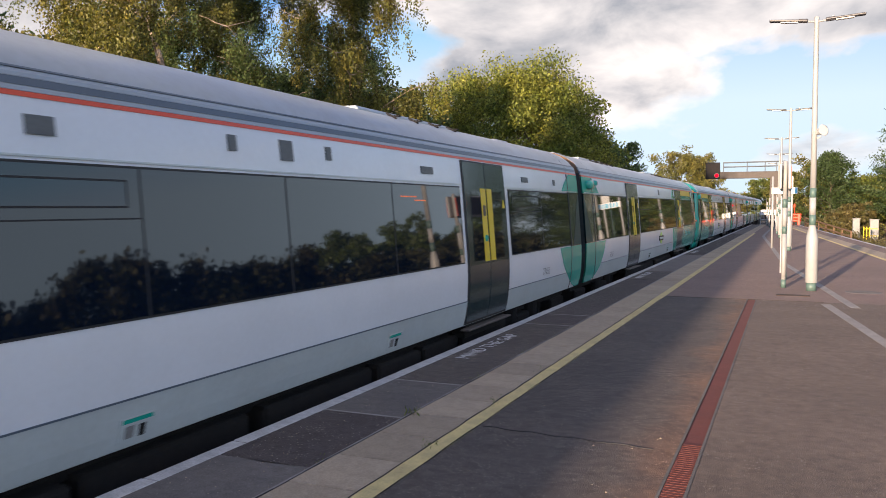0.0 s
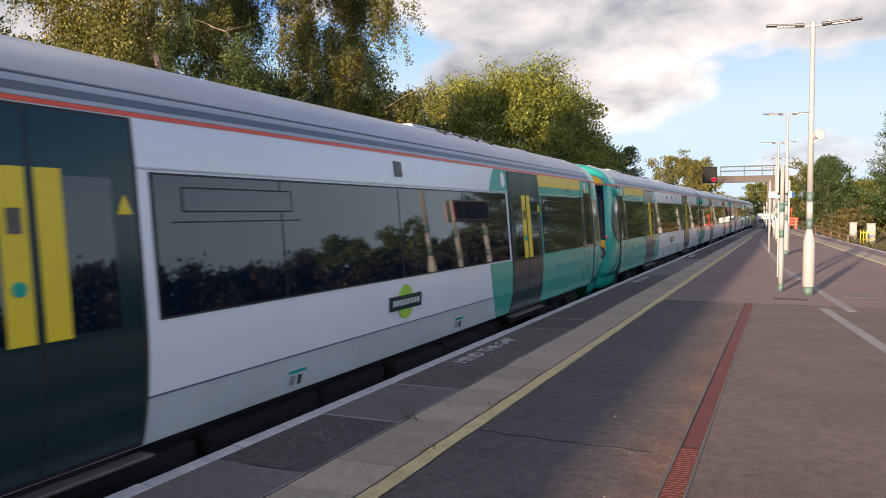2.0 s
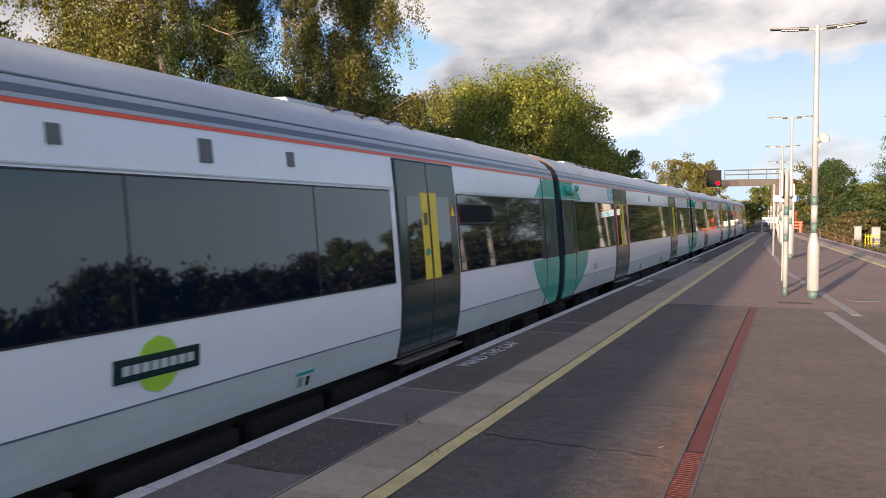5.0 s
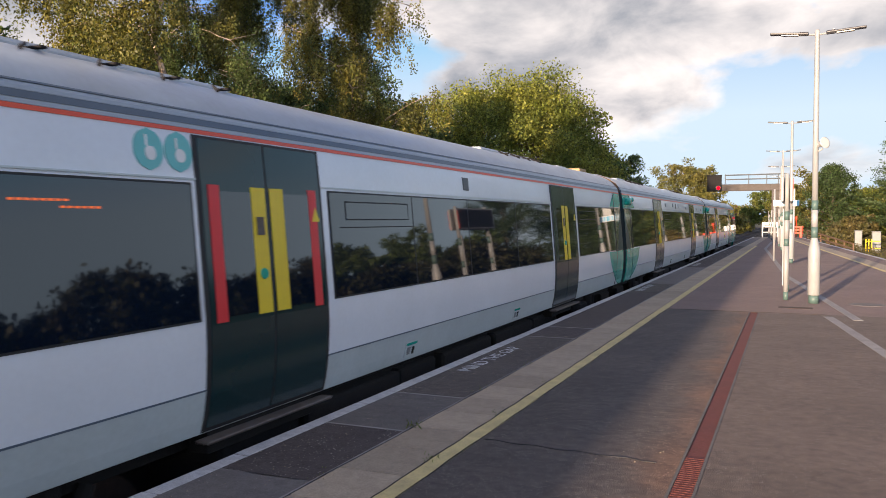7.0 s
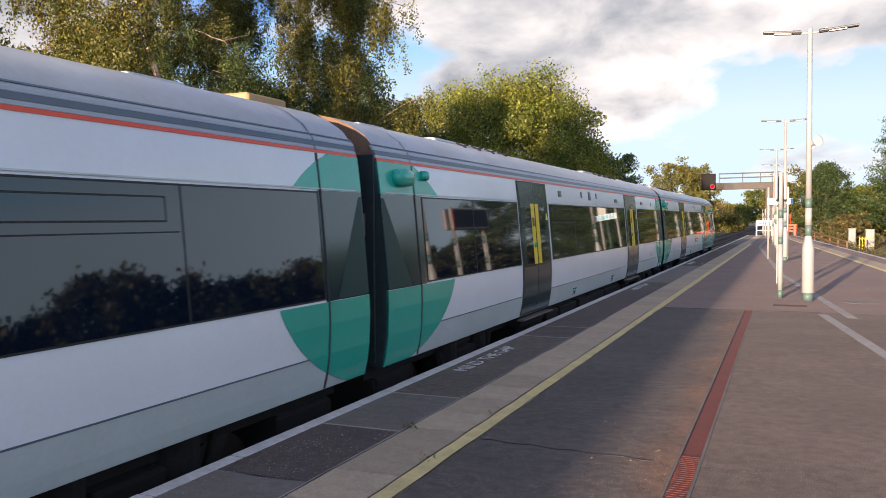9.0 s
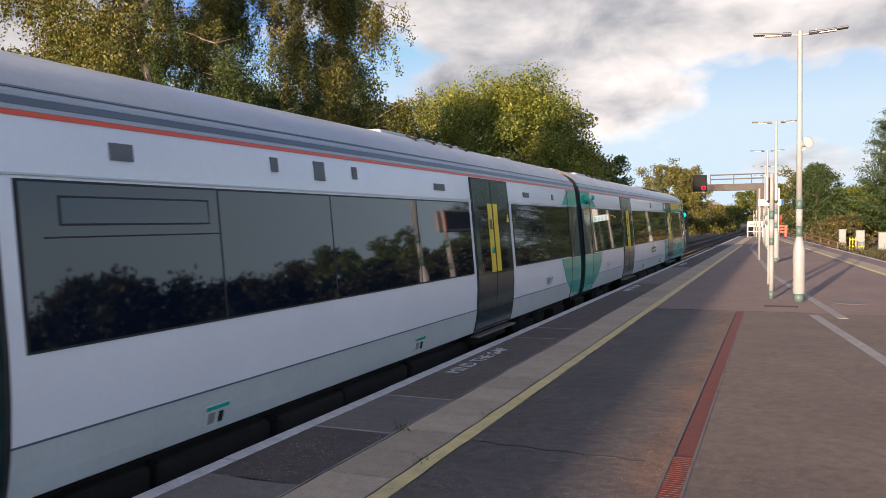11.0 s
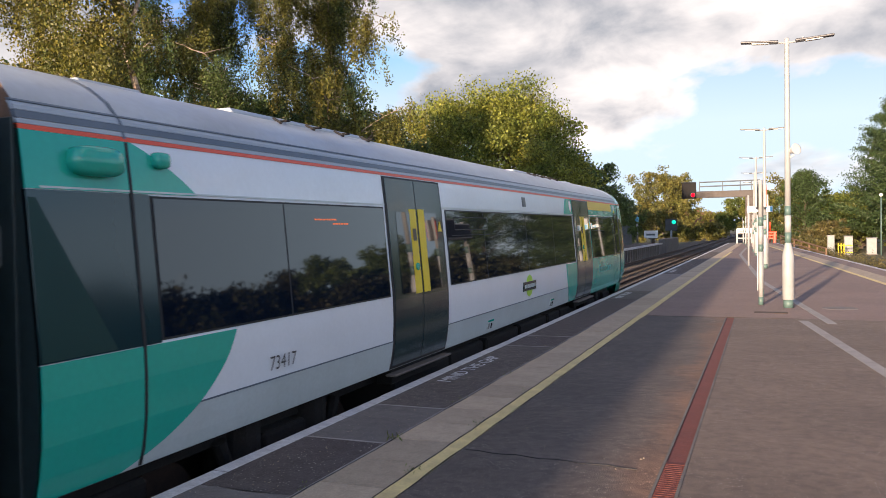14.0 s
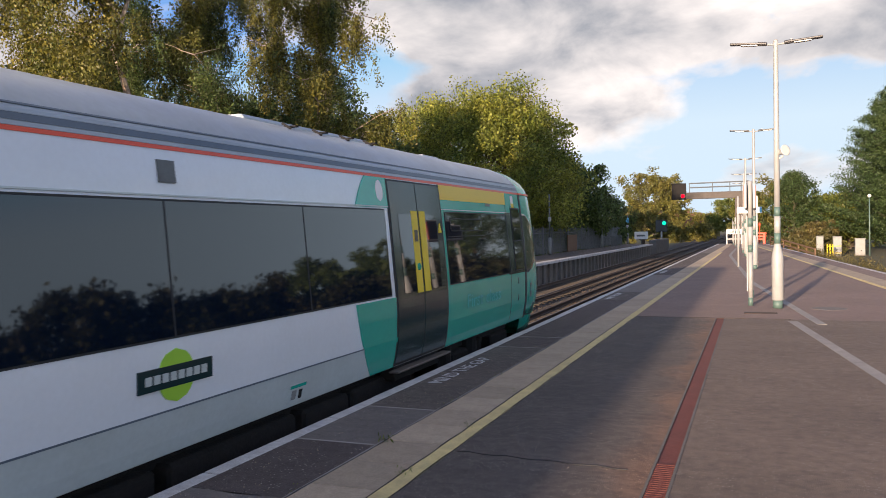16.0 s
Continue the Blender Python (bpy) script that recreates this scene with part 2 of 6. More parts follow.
M = dict(
    symbol_teal=material("pale_teal_symbol", (0.13, 0.45, 0.45), 0.4, fine=0.03),
    white=material("white_train_paint", (0.70, 0.745, 0.79), 0.26, second=(0.63, 0.67, 0.70), scale=0.9, amount=0.5, fine=0.02, bump_scale=25, coat=0.3),
    skirt_grey=material("pale_grey_train_paint", (0.48, 0.545, 0.55), 0.35, second=(0.39, 0.44, 0.435), scale=1.2, fine=0.04, bump_scale=30),
    green=material("green_train_paint", (0.012, 0.365, 0.275), 0.24, second=(0.011, 0.315, 0.24), scale=1.0, fine=0.03, bump_scale=25, coat=0.3),
    teal=material("faded_green_vinyl", (0.008, 0.030, 0.038), 0.12, second=(0.007, 0.026, 0.034), scale=0.8, ior=1.6, shine=0.5),
    # darker, duller green that paints a dark reflection on the end panels
    wedge=material("dark_reflection_green", (0.004, 0.030, 0.028), 0.4, second=(0.005, 0.036, 0.033), scale=1.0, shine=0.25),
    orange=material("orange_red_stripe", (0.66, 0.085, 0.032), 0.35, fine=0.03),
    roof=material("grey_train_roof", (0.41, 0.455, 0.50), 0.32, second=(0.34, 0.35, 0.36), scale=1.1, amount=0.5, fine=0.05, bump_scale=18, rough_var=0.08),
    roof_band=material("blue_grey_roof_band", (0.10, 0.135, 0.175), 0.36, second=(0.08, 0.105, 0.135), scale=2.0, fine=0.03),
    roof_pale=material("pale_roof_band", (0.34, 0.40, 0.46), 0.36, second=(0.29, 0.335, 0.38), scale=2.0, fine=0.03),
    # blue of the mirrored sky is put into the tinted glass colour
    glass=material("tinted_glass_with_sky_blue", (0.003, 0.007, 0.016), 0.03, ior=1.72, second=(0.004, 0.009, 0.020), scale=1.5),
    rubber=material("black_rubber", (0.012, 0.012, 0.013), 0.6, fine=0.2, bump=0.1),
    door=material("dark_green_door_paint", (0.006, 0.026, 0.029), 0.14, second=(0.008, 0.030, 0.032), scale=1.5, coat=0.12, shine=0.35),
    door_yellow=material("yellow_door_strip", (0.72, 0.55, 0.015), 0.4, second=(0.64, 0.47, 0.015), scale=4, fine=0.03),
    red=material("red_door_strip", (0.62, 0.02, 0.025), 0.4, fine=0.03),
    cab_yellow=material("cab_warning_yellow", (0.82, 0.40, 0.0), 0.32, second=(0.76, 0.36, 0.0), scale=3, fine=0.03),
    class_yellow=material("yellow_first_class_band", (0.72, 0.50, 0.03), 0.35, fine=0.03),
    lime=material("lime_green_badge", (0.30, 0.55, 0.04), 0.4),
    pale_green=material("pale_green_lettering", (0.05, 0.40, 0.40), 0.4),
    number=material("thin_black_lettering", (0.05, 0.05, 0.055), 0.5),
    black=material("black_plastic", (0.015, 0.015, 0.017), 0.5, fine=0.1, bump=0.05),
    # near-black holds the deep shade under the train as well as brake dust
    under=material("brake_dust_and_shade_underframe", (0.005, 0.0045, 0.0045), 0.95, second=(0.012, 0.010, 0.009), scale=6, fine=0.3, bump=0.3, bump_scale=40),
    screen=material("cab_windscreen_glass", (0.006, 0.007, 0.008), 0.05, ior=1.35, shine=0.3),
    steel=material("worn_steel", (0.15, 0.135, 0.125), 0.6, 0.4, second=(0.09, 0.07, 0.06), scale=8, fine=0.1),
    lamp_glass=material("headlight_lens", (0.30, 0.31, 0.32), 0.15, 0.6, ior=1.5, coat=1.0),
    dark_gap=material("dark_gangway_rubber", (0.012, 0.025, 0.028), 0.55, fine=0.2, bump=0.2, bump_scale=12),
    asphalt=material("dark_platform_asphalt", (0.068, 0.057, 0.051), 0.85, second=(0.113, 0.091, 0.079), scale=0.9, amount=0.45, fine=0.45, bump=0.4, bump_scale=140, mid=0.45, grit=0.38),
    brown_asphalt=material("brown_platform_asphalt", (0.110, 0.083, 0.065), 0.85, second=(0.170, 0.127, 0.100), scale=0.7, amount=0.5, fine=0.32, bump=0.35, bump_scale=140, mid=0.35, grit=0.24),
    pink_asphalt=material("reddish_platform_asphalt", (0.175, 0.122, 0.102), 0.85, second=(0.235, 0.165, 0.14), scale=0.6, amount=0.5, fine=0.2, bump=0.3, bump_scale=120, mid=0.2, grit=0.05),
    patch_dark=material("dark_tarmac_patch", (0.068, 0.053, 0.050), 0.9, second=(0.098, 0.078, 0.072), scale=2.5, fine=0.5, bump=0.5, bump_scale=110, each=0.15, mid=0.3, grit=0.35, grit_scale=40),
    patch_grey=material("grey_tarmac_patch", (0.172, 0.152, 0.140), 0.9, second=(0.132, 0.117, 0.11), scale=1.8, fine=0.22, bump=0.3, bump_scale=120, each=0.15, mid=0.22, grit=0.08),
    slab=material("buff_concrete_slab", (0.42, 0.335, 0.24), 0.85, second=(0.31, 0.245, 0.18), scale=2.2, fine=0.16, bump=0.25, bump_scale=90, each=0.12, mid=0.18, grit=0.03),
    white_line=material("worn_white_line", (0.62, 0.61, 0.62), 0.75, second=(0.30, 0.29, 0.29), scale=5, amount=0.55, fine=0.15, bump=0.15, bump_scale=90, mid=0.15),
    yellow_line=material("worn_yellow_line", (0.72, 0.58, 0.25), 0.75, second=(0.48, 0.38, 0.19), scale=4, amount=0.5, fine=0.15, bump=0.15, bump_scale=90, mid=0.15),
    lettering=material("worn_white_lettering", (0.72, 0.71, 0.71), 0.8, second=(0.36, 0.35, 0.35), scale=14, amount=0.5, fine=0.2),
    drain=material("red_drain_channel", (0.165, 0.040, 0.028), 0.8, second=(0.12, 0.033, 0.024), scale=3, fine=0.2, bump=0.2),
    concrete=material("grey_concrete", (0.32, 0.30, 0.28), 0.85, second=(0.22, 0.20, 0.185), scale=2.5, fine=0.15, bump=0.2, bump_scale=70, mid=0.15),
    old_concrete=material("stained_concrete", (0.17, 0.155, 0.14), 0.9, second=(0.09, 0.08, 0.07), scale=1.5, fine=0.2, bump=0.3, bump_scale=50),
    # ballast, rail rust and sleepers: the track's shade is darkened into these colours
    ballast=material("shade_brown_ballast", (0.042, 0.032, 0.026), 0.95, second=(0.07, 0.056, 0.046), scale=9, fine=0.5, bump=1.0, bump_scale=24, each=0.1),
    ballast_stone=material("shade_brown_stone", (0.05, 0.038, 0.031), 0.95, fine=0.2, island=0.5),
    rust=material("rusty_rail", (0.065, 0.040, 0.028), 0.85, second=(0.042, 0.027, 0.02), scale=10, fine=0.2),
    sleeper=material("shade_darkened_sleeper", (0.05, 0.041, 0.034), 0.95, second=(0.034, 0.027, 0.022), scale=4, fine=0.2),
    earth=material("scrubby_ground", (0.07, 0.058, 0.03), 0.95, second=(0.055, 0.062, 0.022), scale=0.4, amount=0.5, fine=0.4, bump=0.6, bump_scale=9),
    post_white=material("white_post_paint", (0.31, 0.315, 0.315), 0.45, second=(0.26, 0.262, 0.26), scale=4, fine=0.03),
    post_green=material("green_post_band", (0.085, 0.14, 0.125), 0.5, second=(0.07, 0.115, 0.105), scale=5),
    lamp_grey=material("dark_lamp_housing", (0.055, 0.055, 0.06), 0.45, fine=0.1),
    led=material("pale_lamp_diffuser", (0.7, 0.68, 0.62), 0.3),
    fence=material("grey_steel_fence", (0.14, 0.155, 0.16), 0.55, 0.3, second=(0.10, 0.105, 0.105), scale=5, fine=0.1),
    sign_blue=material("pale_blue_sign", (0.13, 0.42, 0.62), 0.45),
    sign_white=material("white_sign_board", (0.75, 0.75, 0.74), 0.45, second=(0.62, 0.62, 0.61), scale=3),
    gantry=material("weathered_gantry_steel", (0.075, 0.064, 0.058), 0.7, 0.1, second=(0.05, 0.04, 0.034), scale=1.8, fine=0.15),
    red_lamp=material("red_signal_lamp", (0.06, 0.0, 0.002), 0.9, shine=0.05, glow=((1.0, 0.0, 0.03), 0.45)),
    green_lamp=material("green_signal_lamp", (0.0, 0.3, 0.2), 0.3, glow=((0.0, 0.75, 0.45), 0.5)),
    amber=material("orange_display_dots", (0.3, 0.05, 0.0), 0.4, glow=((1.0, 0.16, 0.03), 0.28)),
    barrier=material("orange_site_barrier", (0.62, 0.055, 0.02), 0.55, fine=0.1),
    cabinet=material("weathered_grey_cabinet", (0.24, 0.25, 0.25), 0.6, second=(0.17, 0.175, 0.17), scale=3, fine=0.08),
    timber=material("brown_timber", (0.17, 0.10, 0.06), 0.85, second=(0.11, 0.065, 0.04), scale=6, fine=0.2, bump=0.2),
    # tan holds the sunlight seen on the roof end
    tan=material("sunlit_tan_roof", (0.42, 0.28, 0.13), 0.7, second=(0.33, 0.21, 0.10), scale=4, fine=0.1),
    tile=material("red_roof_tiles", (0.15, 0.06, 0.042), 0.8, second=(0.11, 0.048, 0.035), scale=3, fine=0.2),
    render=material("cream_house_render", (0.22, 0.17, 0.13), 0.8, fine=0.1),
    birch_bark=material("birch_bark", (0.45, 0.36, 0.27), 0.8, second=(0.16, 0.11, 0.08), scale=5, amount=0.3, fine=0.2, bump=0.4, bump_scale=14),
    bark=material("brown_bark", (0.11, 0.08, 0.055), 0.9, second=(0.06, 0.045, 0.032), scale=6, fine=0.3, bump=0.6, bump_scale=18),
    cctv=material("pale_grey_plastic", (0.40, 0.40, 0.39), 0.4),
)


def leaf_material(name, a, b, island=0.6):
    m = material(name, a, 0.55, second=b, scale=0.55, amount=0.35, island=island)
    bs = m.node_tree.nodes["Principled BSDF"]
    bs.inputs["Transmission Weight"].default_value = 0.0
    t = m.node_tree
    tr = t.nodes.new("ShaderNodeBsdfTranslucent")
    src = bs.inputs["Base Color"].links[0].from_socket
    t.links.new(src, tr.inputs["Color"])
    mx = t.nodes.new("ShaderNodeMixShader"); mx.inputs[0].default_value = 0.42
    t.links.new(bs.outputs[0], mx.inputs[1]); t.links.new(tr.outputs[0], mx.inputs[2])
    t.links.new(mx.outputs[0], t.nodes["Material Output"].inputs["Surface"])
    return m


LEAF = dict(
    # yellow patches paint sunny highlights over dark green, besides the autumn tint
    birch=leaf_material("birch_leaves", (0.043, 0.073, 0.017), (0.195, 0.158, 0.023), 0.65),
    dark=leaf_material("dark_green_leaves", (0.065, 0.10, 0.028), (0.105, 0.14, 0.036)),
    bush=leaf_material("mid_green_leaves", (0.085, 0.125, 0.024), (0.17, 0.17, 0.03)),
    far=leaf_material("autumn_green_leaves", (0.10, 0.11, 0.024), (0.18, 0.15, 0.034)),
    conifer=leaf_material("cypress_foliage", (0.036, 0.066, 0.02), (0.07, 0.105, 0.03)),
    # sunlight on the crown is put into this bright yellow-green
    sunny=leaf_material("painted_sun_yellow_green_leaves", (0.095, 0.135, 0.022), (0.27, 0.265, 0.04)),
    holly=leaf_material("very_dark_green_leaves", (0.032, 0.045, 0.016), (0.06, 0.055, 0.02)),
    scrub=leaf_material("dry_scrub_leaves", (0.13, 0.10, 0.035), (0.075, 0.08, 0.025)),
)


# ---- building helpers ----
def link(name, bm, mat, parent=None, label="", smooth=False):
    me = bpy.data.meshes.new(name)
    bm.to_mesh(me)
    bm.free()
    for m in (mat if isinstance(mat, (list, tuple)) else [mat]):
        me.materials.append(m)
    if smooth:
        me.shade_smooth()
    ob = new(name, me)
    ob.parent = parent
    if label:
        ob["label"] = label
    return ob


def part(name, bm, mat, parent, label="", smooth=False):
    return link(name, bm, mat, parent, label, smooth)


def thing(name, label, category, group="", kind="", at=(0, 0, 0), turn=0):
    e = new(name)
    e.matrix_basis = pose(*at, 0, 0, turn)
    return tagged(e, label, category, group, kind)


def box(x0, x1, y0, y1, z0, z1, bevel=0.0, bm=None):
    bm = bm or bmesh.new()
    r = bmesh.ops.create_cube(bm, size=1.0)
    for v in r["verts"]:
        v.co = Vector(((x0 + x1) / 2 + v.co.x * (x1 - x0), (y0 + y1) / 2 + v.co.y * (y1 - y0), (z0 + z1) / 2 + v.co.z * (z1 - z0)))
    if bevel:
        edges = list({e for v in r["verts"] for e in v.link_edges})
        bmesh.ops.bevel(bm, geom=edges, offset=bevel, segments=1, affect="EDGES")
    return bm


def tube(a, b, r0, r1=None, n=12, bm=None):
    bm = bm or bmesh.new()
    a, b = Vector(a), Vector(b)
    r1 = r0 if r1 is None else r1
    q = (b - a).to_track_quat("Z", "Y")
    rings = []
    for p, r in ((a, r0), (b, r1)):
        rings.append([bm.verts.new(p + q @ Vector((r * math.cos(2 * math.pi * k / n), r * math.sin(2 * math.pi * k / n), 0))) for k in range(n)])
    for k in range(n):
        bm.faces.new((rings[0][k], rings[0][(k + 1) % n], rings[1][(k + 1) % n], rings[1][k]))
    bm.faces.new(rings[0][::-1]); bm.faces.new(rings[1])
    return bm


def turned(profile, n=20, bm=None, at=(0, 0, 0)):
    """A body of revolution about z from rows of (radius, height)."""
    bm = bm or bmesh.new()
    rings = [[bm.verts.new((at[0] + r * math.cos(2 * math.pi * k / n), at[1] + r * math.sin(2 * math.pi * k / n), at[2] + z)) for k in range(n)] for r, z in profile]
    for a, b in zip(rings, rings[1:]):
        for k in range(n):
            bm.faces.new((a[k], a[(k + 1) % n], b[(k + 1) % n], b[k]))
    bm.faces.new(rings[0][::-1]); bm.faces.new(rings[-1])
    return bm


def slabbed(outline, z0, z1):
    """A plate with the outline (x, y) from z0 up to z1."""
    bm = bmesh.new()
    lo = [bm.verts.new((x, y, z0)) for x, y in outline]
    hi = [bm.verts.new((x, y, z1)) for x, y in outline]
    bm.faces.new(hi); bm.faces.new(lo[::-1])
    for k in range(len(lo)):
        j = (k + 1) % len(lo)
        bm.faces.new((lo[k], lo[j], hi[j], hi[k]))
    bmesh.ops.recalc_face_normals(bm, faces=bm.faces)
    return bm


def raw(name, verts, faces, mat, parent=None):
    me = bpy.data.meshes.new(name)
    me.from_pydata(verts, [], faces)
    me.materials.append(mat)
    ob = new(name, me)
    ob.parent = parent
    return ob


def lettering(body, size, depth=0.0, shear=0.0):
    """Mesh of a line of writing in its own x-y plane, starting at the origin."""
    cu = bpy.data.curves.new("letters", "FONT")
    cu.body, cu.size, cu.extrude, cu.shear, cu.resolution_u = body, size, depth, shear, 3
    ob = bpy.data.objects.new("letters", cu)
    scene.collection.objects.link(ob)
    bpy.context.view_layer.update()
    me = bpy.data.meshes.new_from_object(ob.evaluated_get(bpy.context.evaluated_depsgraph_get()))
    bm = bmesh.new()
    bm.from_mesh(me)
    bpy.data.objects.remove(ob)
    return bm


# ---- the ground, tracks and platforms ----
RAIL = -0.915


def right_edge(y):
    return 9.80 - 0.0672 * y


def drain_x(y):
    return 2.995 - 0.0040 * y


def ground():
    bm = bmesh.new()
    bmesh.ops.create_grid(bm, x_segments=60, y_segments=60, size=0.5)
    for v in bm.verts:
        fx, fy = v.co.x * 2, v.co.y * 2
        x, y = math.copysign(abs(fx) ** 3, fx) * 2500, math.copysign(abs(fy) ** 3, fy) * 2500
        z = -1.32 + 0.05 * noise.noise((x * 0.05, y * 0.05, 0))
        if x > 14:
            z += min(0.5, (x - 14) * 0.05)
        v.co = Vector((x, y, z))
    tagged(link("ground", bm, M["earth"]), "scrubby brown and green ground beyond the railway", "ground", kind="structure")
    bed = slabbed([(-9.2, -90), (0.3, -90), (0.3, 400), (-9.2, 400)], -1.4, -1.12)
    tagged(link("track_bed", bed, M["ballast"]), "brown ballast bed under both railway tracks", "track bed", kind="structure")


def stones():
    rnd = random.Random(5)
    verts, faces = [], []
    for _ in range(9000):
        y = 8 + 70 * rnd.random() ** 1.6
        x = rnd.uniform(-6.6, -0.05)
        if abs(abs(x + 1.5) - 0.75) < 0.1 or abs(abs(x + 5.1) - 0.75) < 0.1:
            continue
        r, b = rnd.uniform(0.025, 0.055), len(verts)
        c = Vector((x, y, -1.12 + r * 0.3))
        q = Euler((rnd.random() * 6, rnd.random() * 6, rnd.random() * 6)).to_quaternion()
        for p in ((1, 0, 0), (-1, 0, 0), (0, 0.8, 0), (0, -0.8, 0), (0, 0, 0.7), (0, 0, -0.7)):
            verts.append(c + q @ Vector(p) * r)
        for f in ((0, 2, 4), (2, 1, 4), (1, 3, 4), (3, 0, 4), (2, 0, 5), (1, 2, 5), (3, 1, 5), (0, 3, 5)):
            faces.append([b + k for k in f])
    chips, sides = [], []
    for _ in range(420):
        y = 3.4 + 12 * rnd.random() ** 1.5
        x = rnd.choice((rnd.gauss(0.86, 0.04), rnd.uniform(0.15, 0.85), rnd.uniform(1.6, 2.9)))
        r, b = rnd.uniform(0.003, 0.008), len(chips)
        for px, py, pz in ((1, 0, 0), (-0.5, 0.9, 0), (-0.6, -0.8, 0), (0.1, 0.0, 1.1)):
            chips.append((x + px * r, y + py * r, 0.004 + pz * r))
        sides += [[b, b + 1, b + 3], [b + 1, b + 2, b + 3], [b + 2, b, b + 3]]
    tagged(raw("loose_chippings", chips, sides, M["slab"]), "pale loose stone chippings on the platform", "chippings", kind="stuff")
    tagged(raw("ballast", verts, faces, M["ballast_stone"]), "loose brown ballast stones between the rails", "ballast", kind="stuff")


def rail_bm(x, y0, y1, w=0.035, foot=0.07, top=RAIL):
    bm = bmesh.new()
    sec = [(-foot, -0.15), (foot, -0.15), (foot, -0.13), (0.012, -0.11), (0.012, -0.04), (w, -0.03), (w, -0.004), (w * 0.7, 0), (-w * 0.7, 0), (-w, -0.004), (-w, -0.03), (-0.012, -0.04), (-0.012, -0.11), (-foot, -0.13)]
    a = [bm.verts.new((x + p, y0, top + q)) for p, q in sec]
    b = [bm.verts.new((x + p, y1, top + q)) for p, q in sec]
    for k in range(len(sec)):
        j = (k + 1) % len(sec)
        bm.faces.new((a[k], a[j], b[j], b[k]))
    bm.faces.new(a[::-1]); bm.faces.new(b)
    bmesh.ops.recalc_face_normals(bm, faces=bm.faces)
    bm.normal_update()
    for f in bm.faces:
        f.material_index = 1 if f.normal.z > 0.9 and f.calc_center_median().z > top - 0.01 else 0
    return bm


def tracks():
    for centre, label in ((-1.5, "rusty running track beside the island platform"), (-5.1, "rusty running track beside the far platform")):
        t = thing("railway_track", label, "railway track", "running tracks", kind="structure")
        for s in (-0.7525, 0.7525):
            part("rail", rail_bm(centre + s, -90, 390), [M["rust"], M["steel"]], t, "rusty steel rail with a bright top")
        third = centre + (1.16 if centre < -3 else -1.16)
        part("conductor_rail", rail_bm(third, -90, 390, 0.045, 0.06, RAIL + 0.075), [M["rust"], M["rust"]], t, "rusty conductor rail")
        sl = box(-1.25, 1.25, -0.12, 0.12, -0.14, 0.0, 0.02)
        first = part("sleeper", sl, M["sleeper"], t)
        first.matrix_basis = pose(centre, 8, RAIL - 0.155)
        for k in range(1, 110):
            ob = new("sleeper", first.data)
            ob.parent = t
            ob.matrix_basis = pose(centre, 8 + k * 0.68, RAIL - 0.155)


def sunlit_strip_asphalt():
    """Dark asphalt with a ragged sunlit strip painted into its colour along the drain."""
    m = M["asphalt"].copy()
    m.name = "rust_stained_asphalt"
    n, l = m.node_tree.nodes, m.node_tree.links
    base = n["Principled BSDF"].inputs["Base Color"]
    src = base.links[0].from_socket
    co = n.new("ShaderNodeTexCoord").outputs["Object"]
    sep = n.new("ShaderNodeSeparateXYZ")
    l.new(co, sep.inputs[0])
    ragged = n.new("ShaderNodeTexNoise"); ragged.inputs["Scale"].default_value, ragged.inputs["Detail"].default_value = 1.3, 7
    l.new(co, ragged.inputs["Vector"])
    push = n.new("ShaderNodeMath"); push.operation = "MULTIPLY_ADD"; push.inputs[1].default_value = 0.75
    l.new(ragged.outputs["Fac"], push.inputs[0]); l.new(sep.outputs[0], push.inputs[2])
    fac = n.new("ShaderNodeMapRange"); fac.interpolation_type = "SMOOTHSTEP"
    fac.inputs["From Min"].default_value, fac.inputs["From Max"].default_value, fac.inputs["To Max"].default_value = 2.95, 3.5, 0.62
    l.new(push.outputs[0], fac.inputs["Value"])
    # warm gain that paints low sunlight onto the asphalt beside the drain
    rusty = n.new("ShaderNodeVectorMath"); rusty.operation = "MULTIPLY"; rusty.inputs[1].default_value = (2.5, 1.55, 0.95)
    l.new(src, rusty.inputs[0])
    mix = n.new("ShaderNodeMix"); mix.data_type = "RGBA"
    l.new(fac.outputs[0], mix.inputs["Factor"]); l.new(src, mix.inputs["A"]); l.new(rusty.outputs[0], mix.inputs["B"])
    l.new(mix.outputs["Result"], base)
    return m


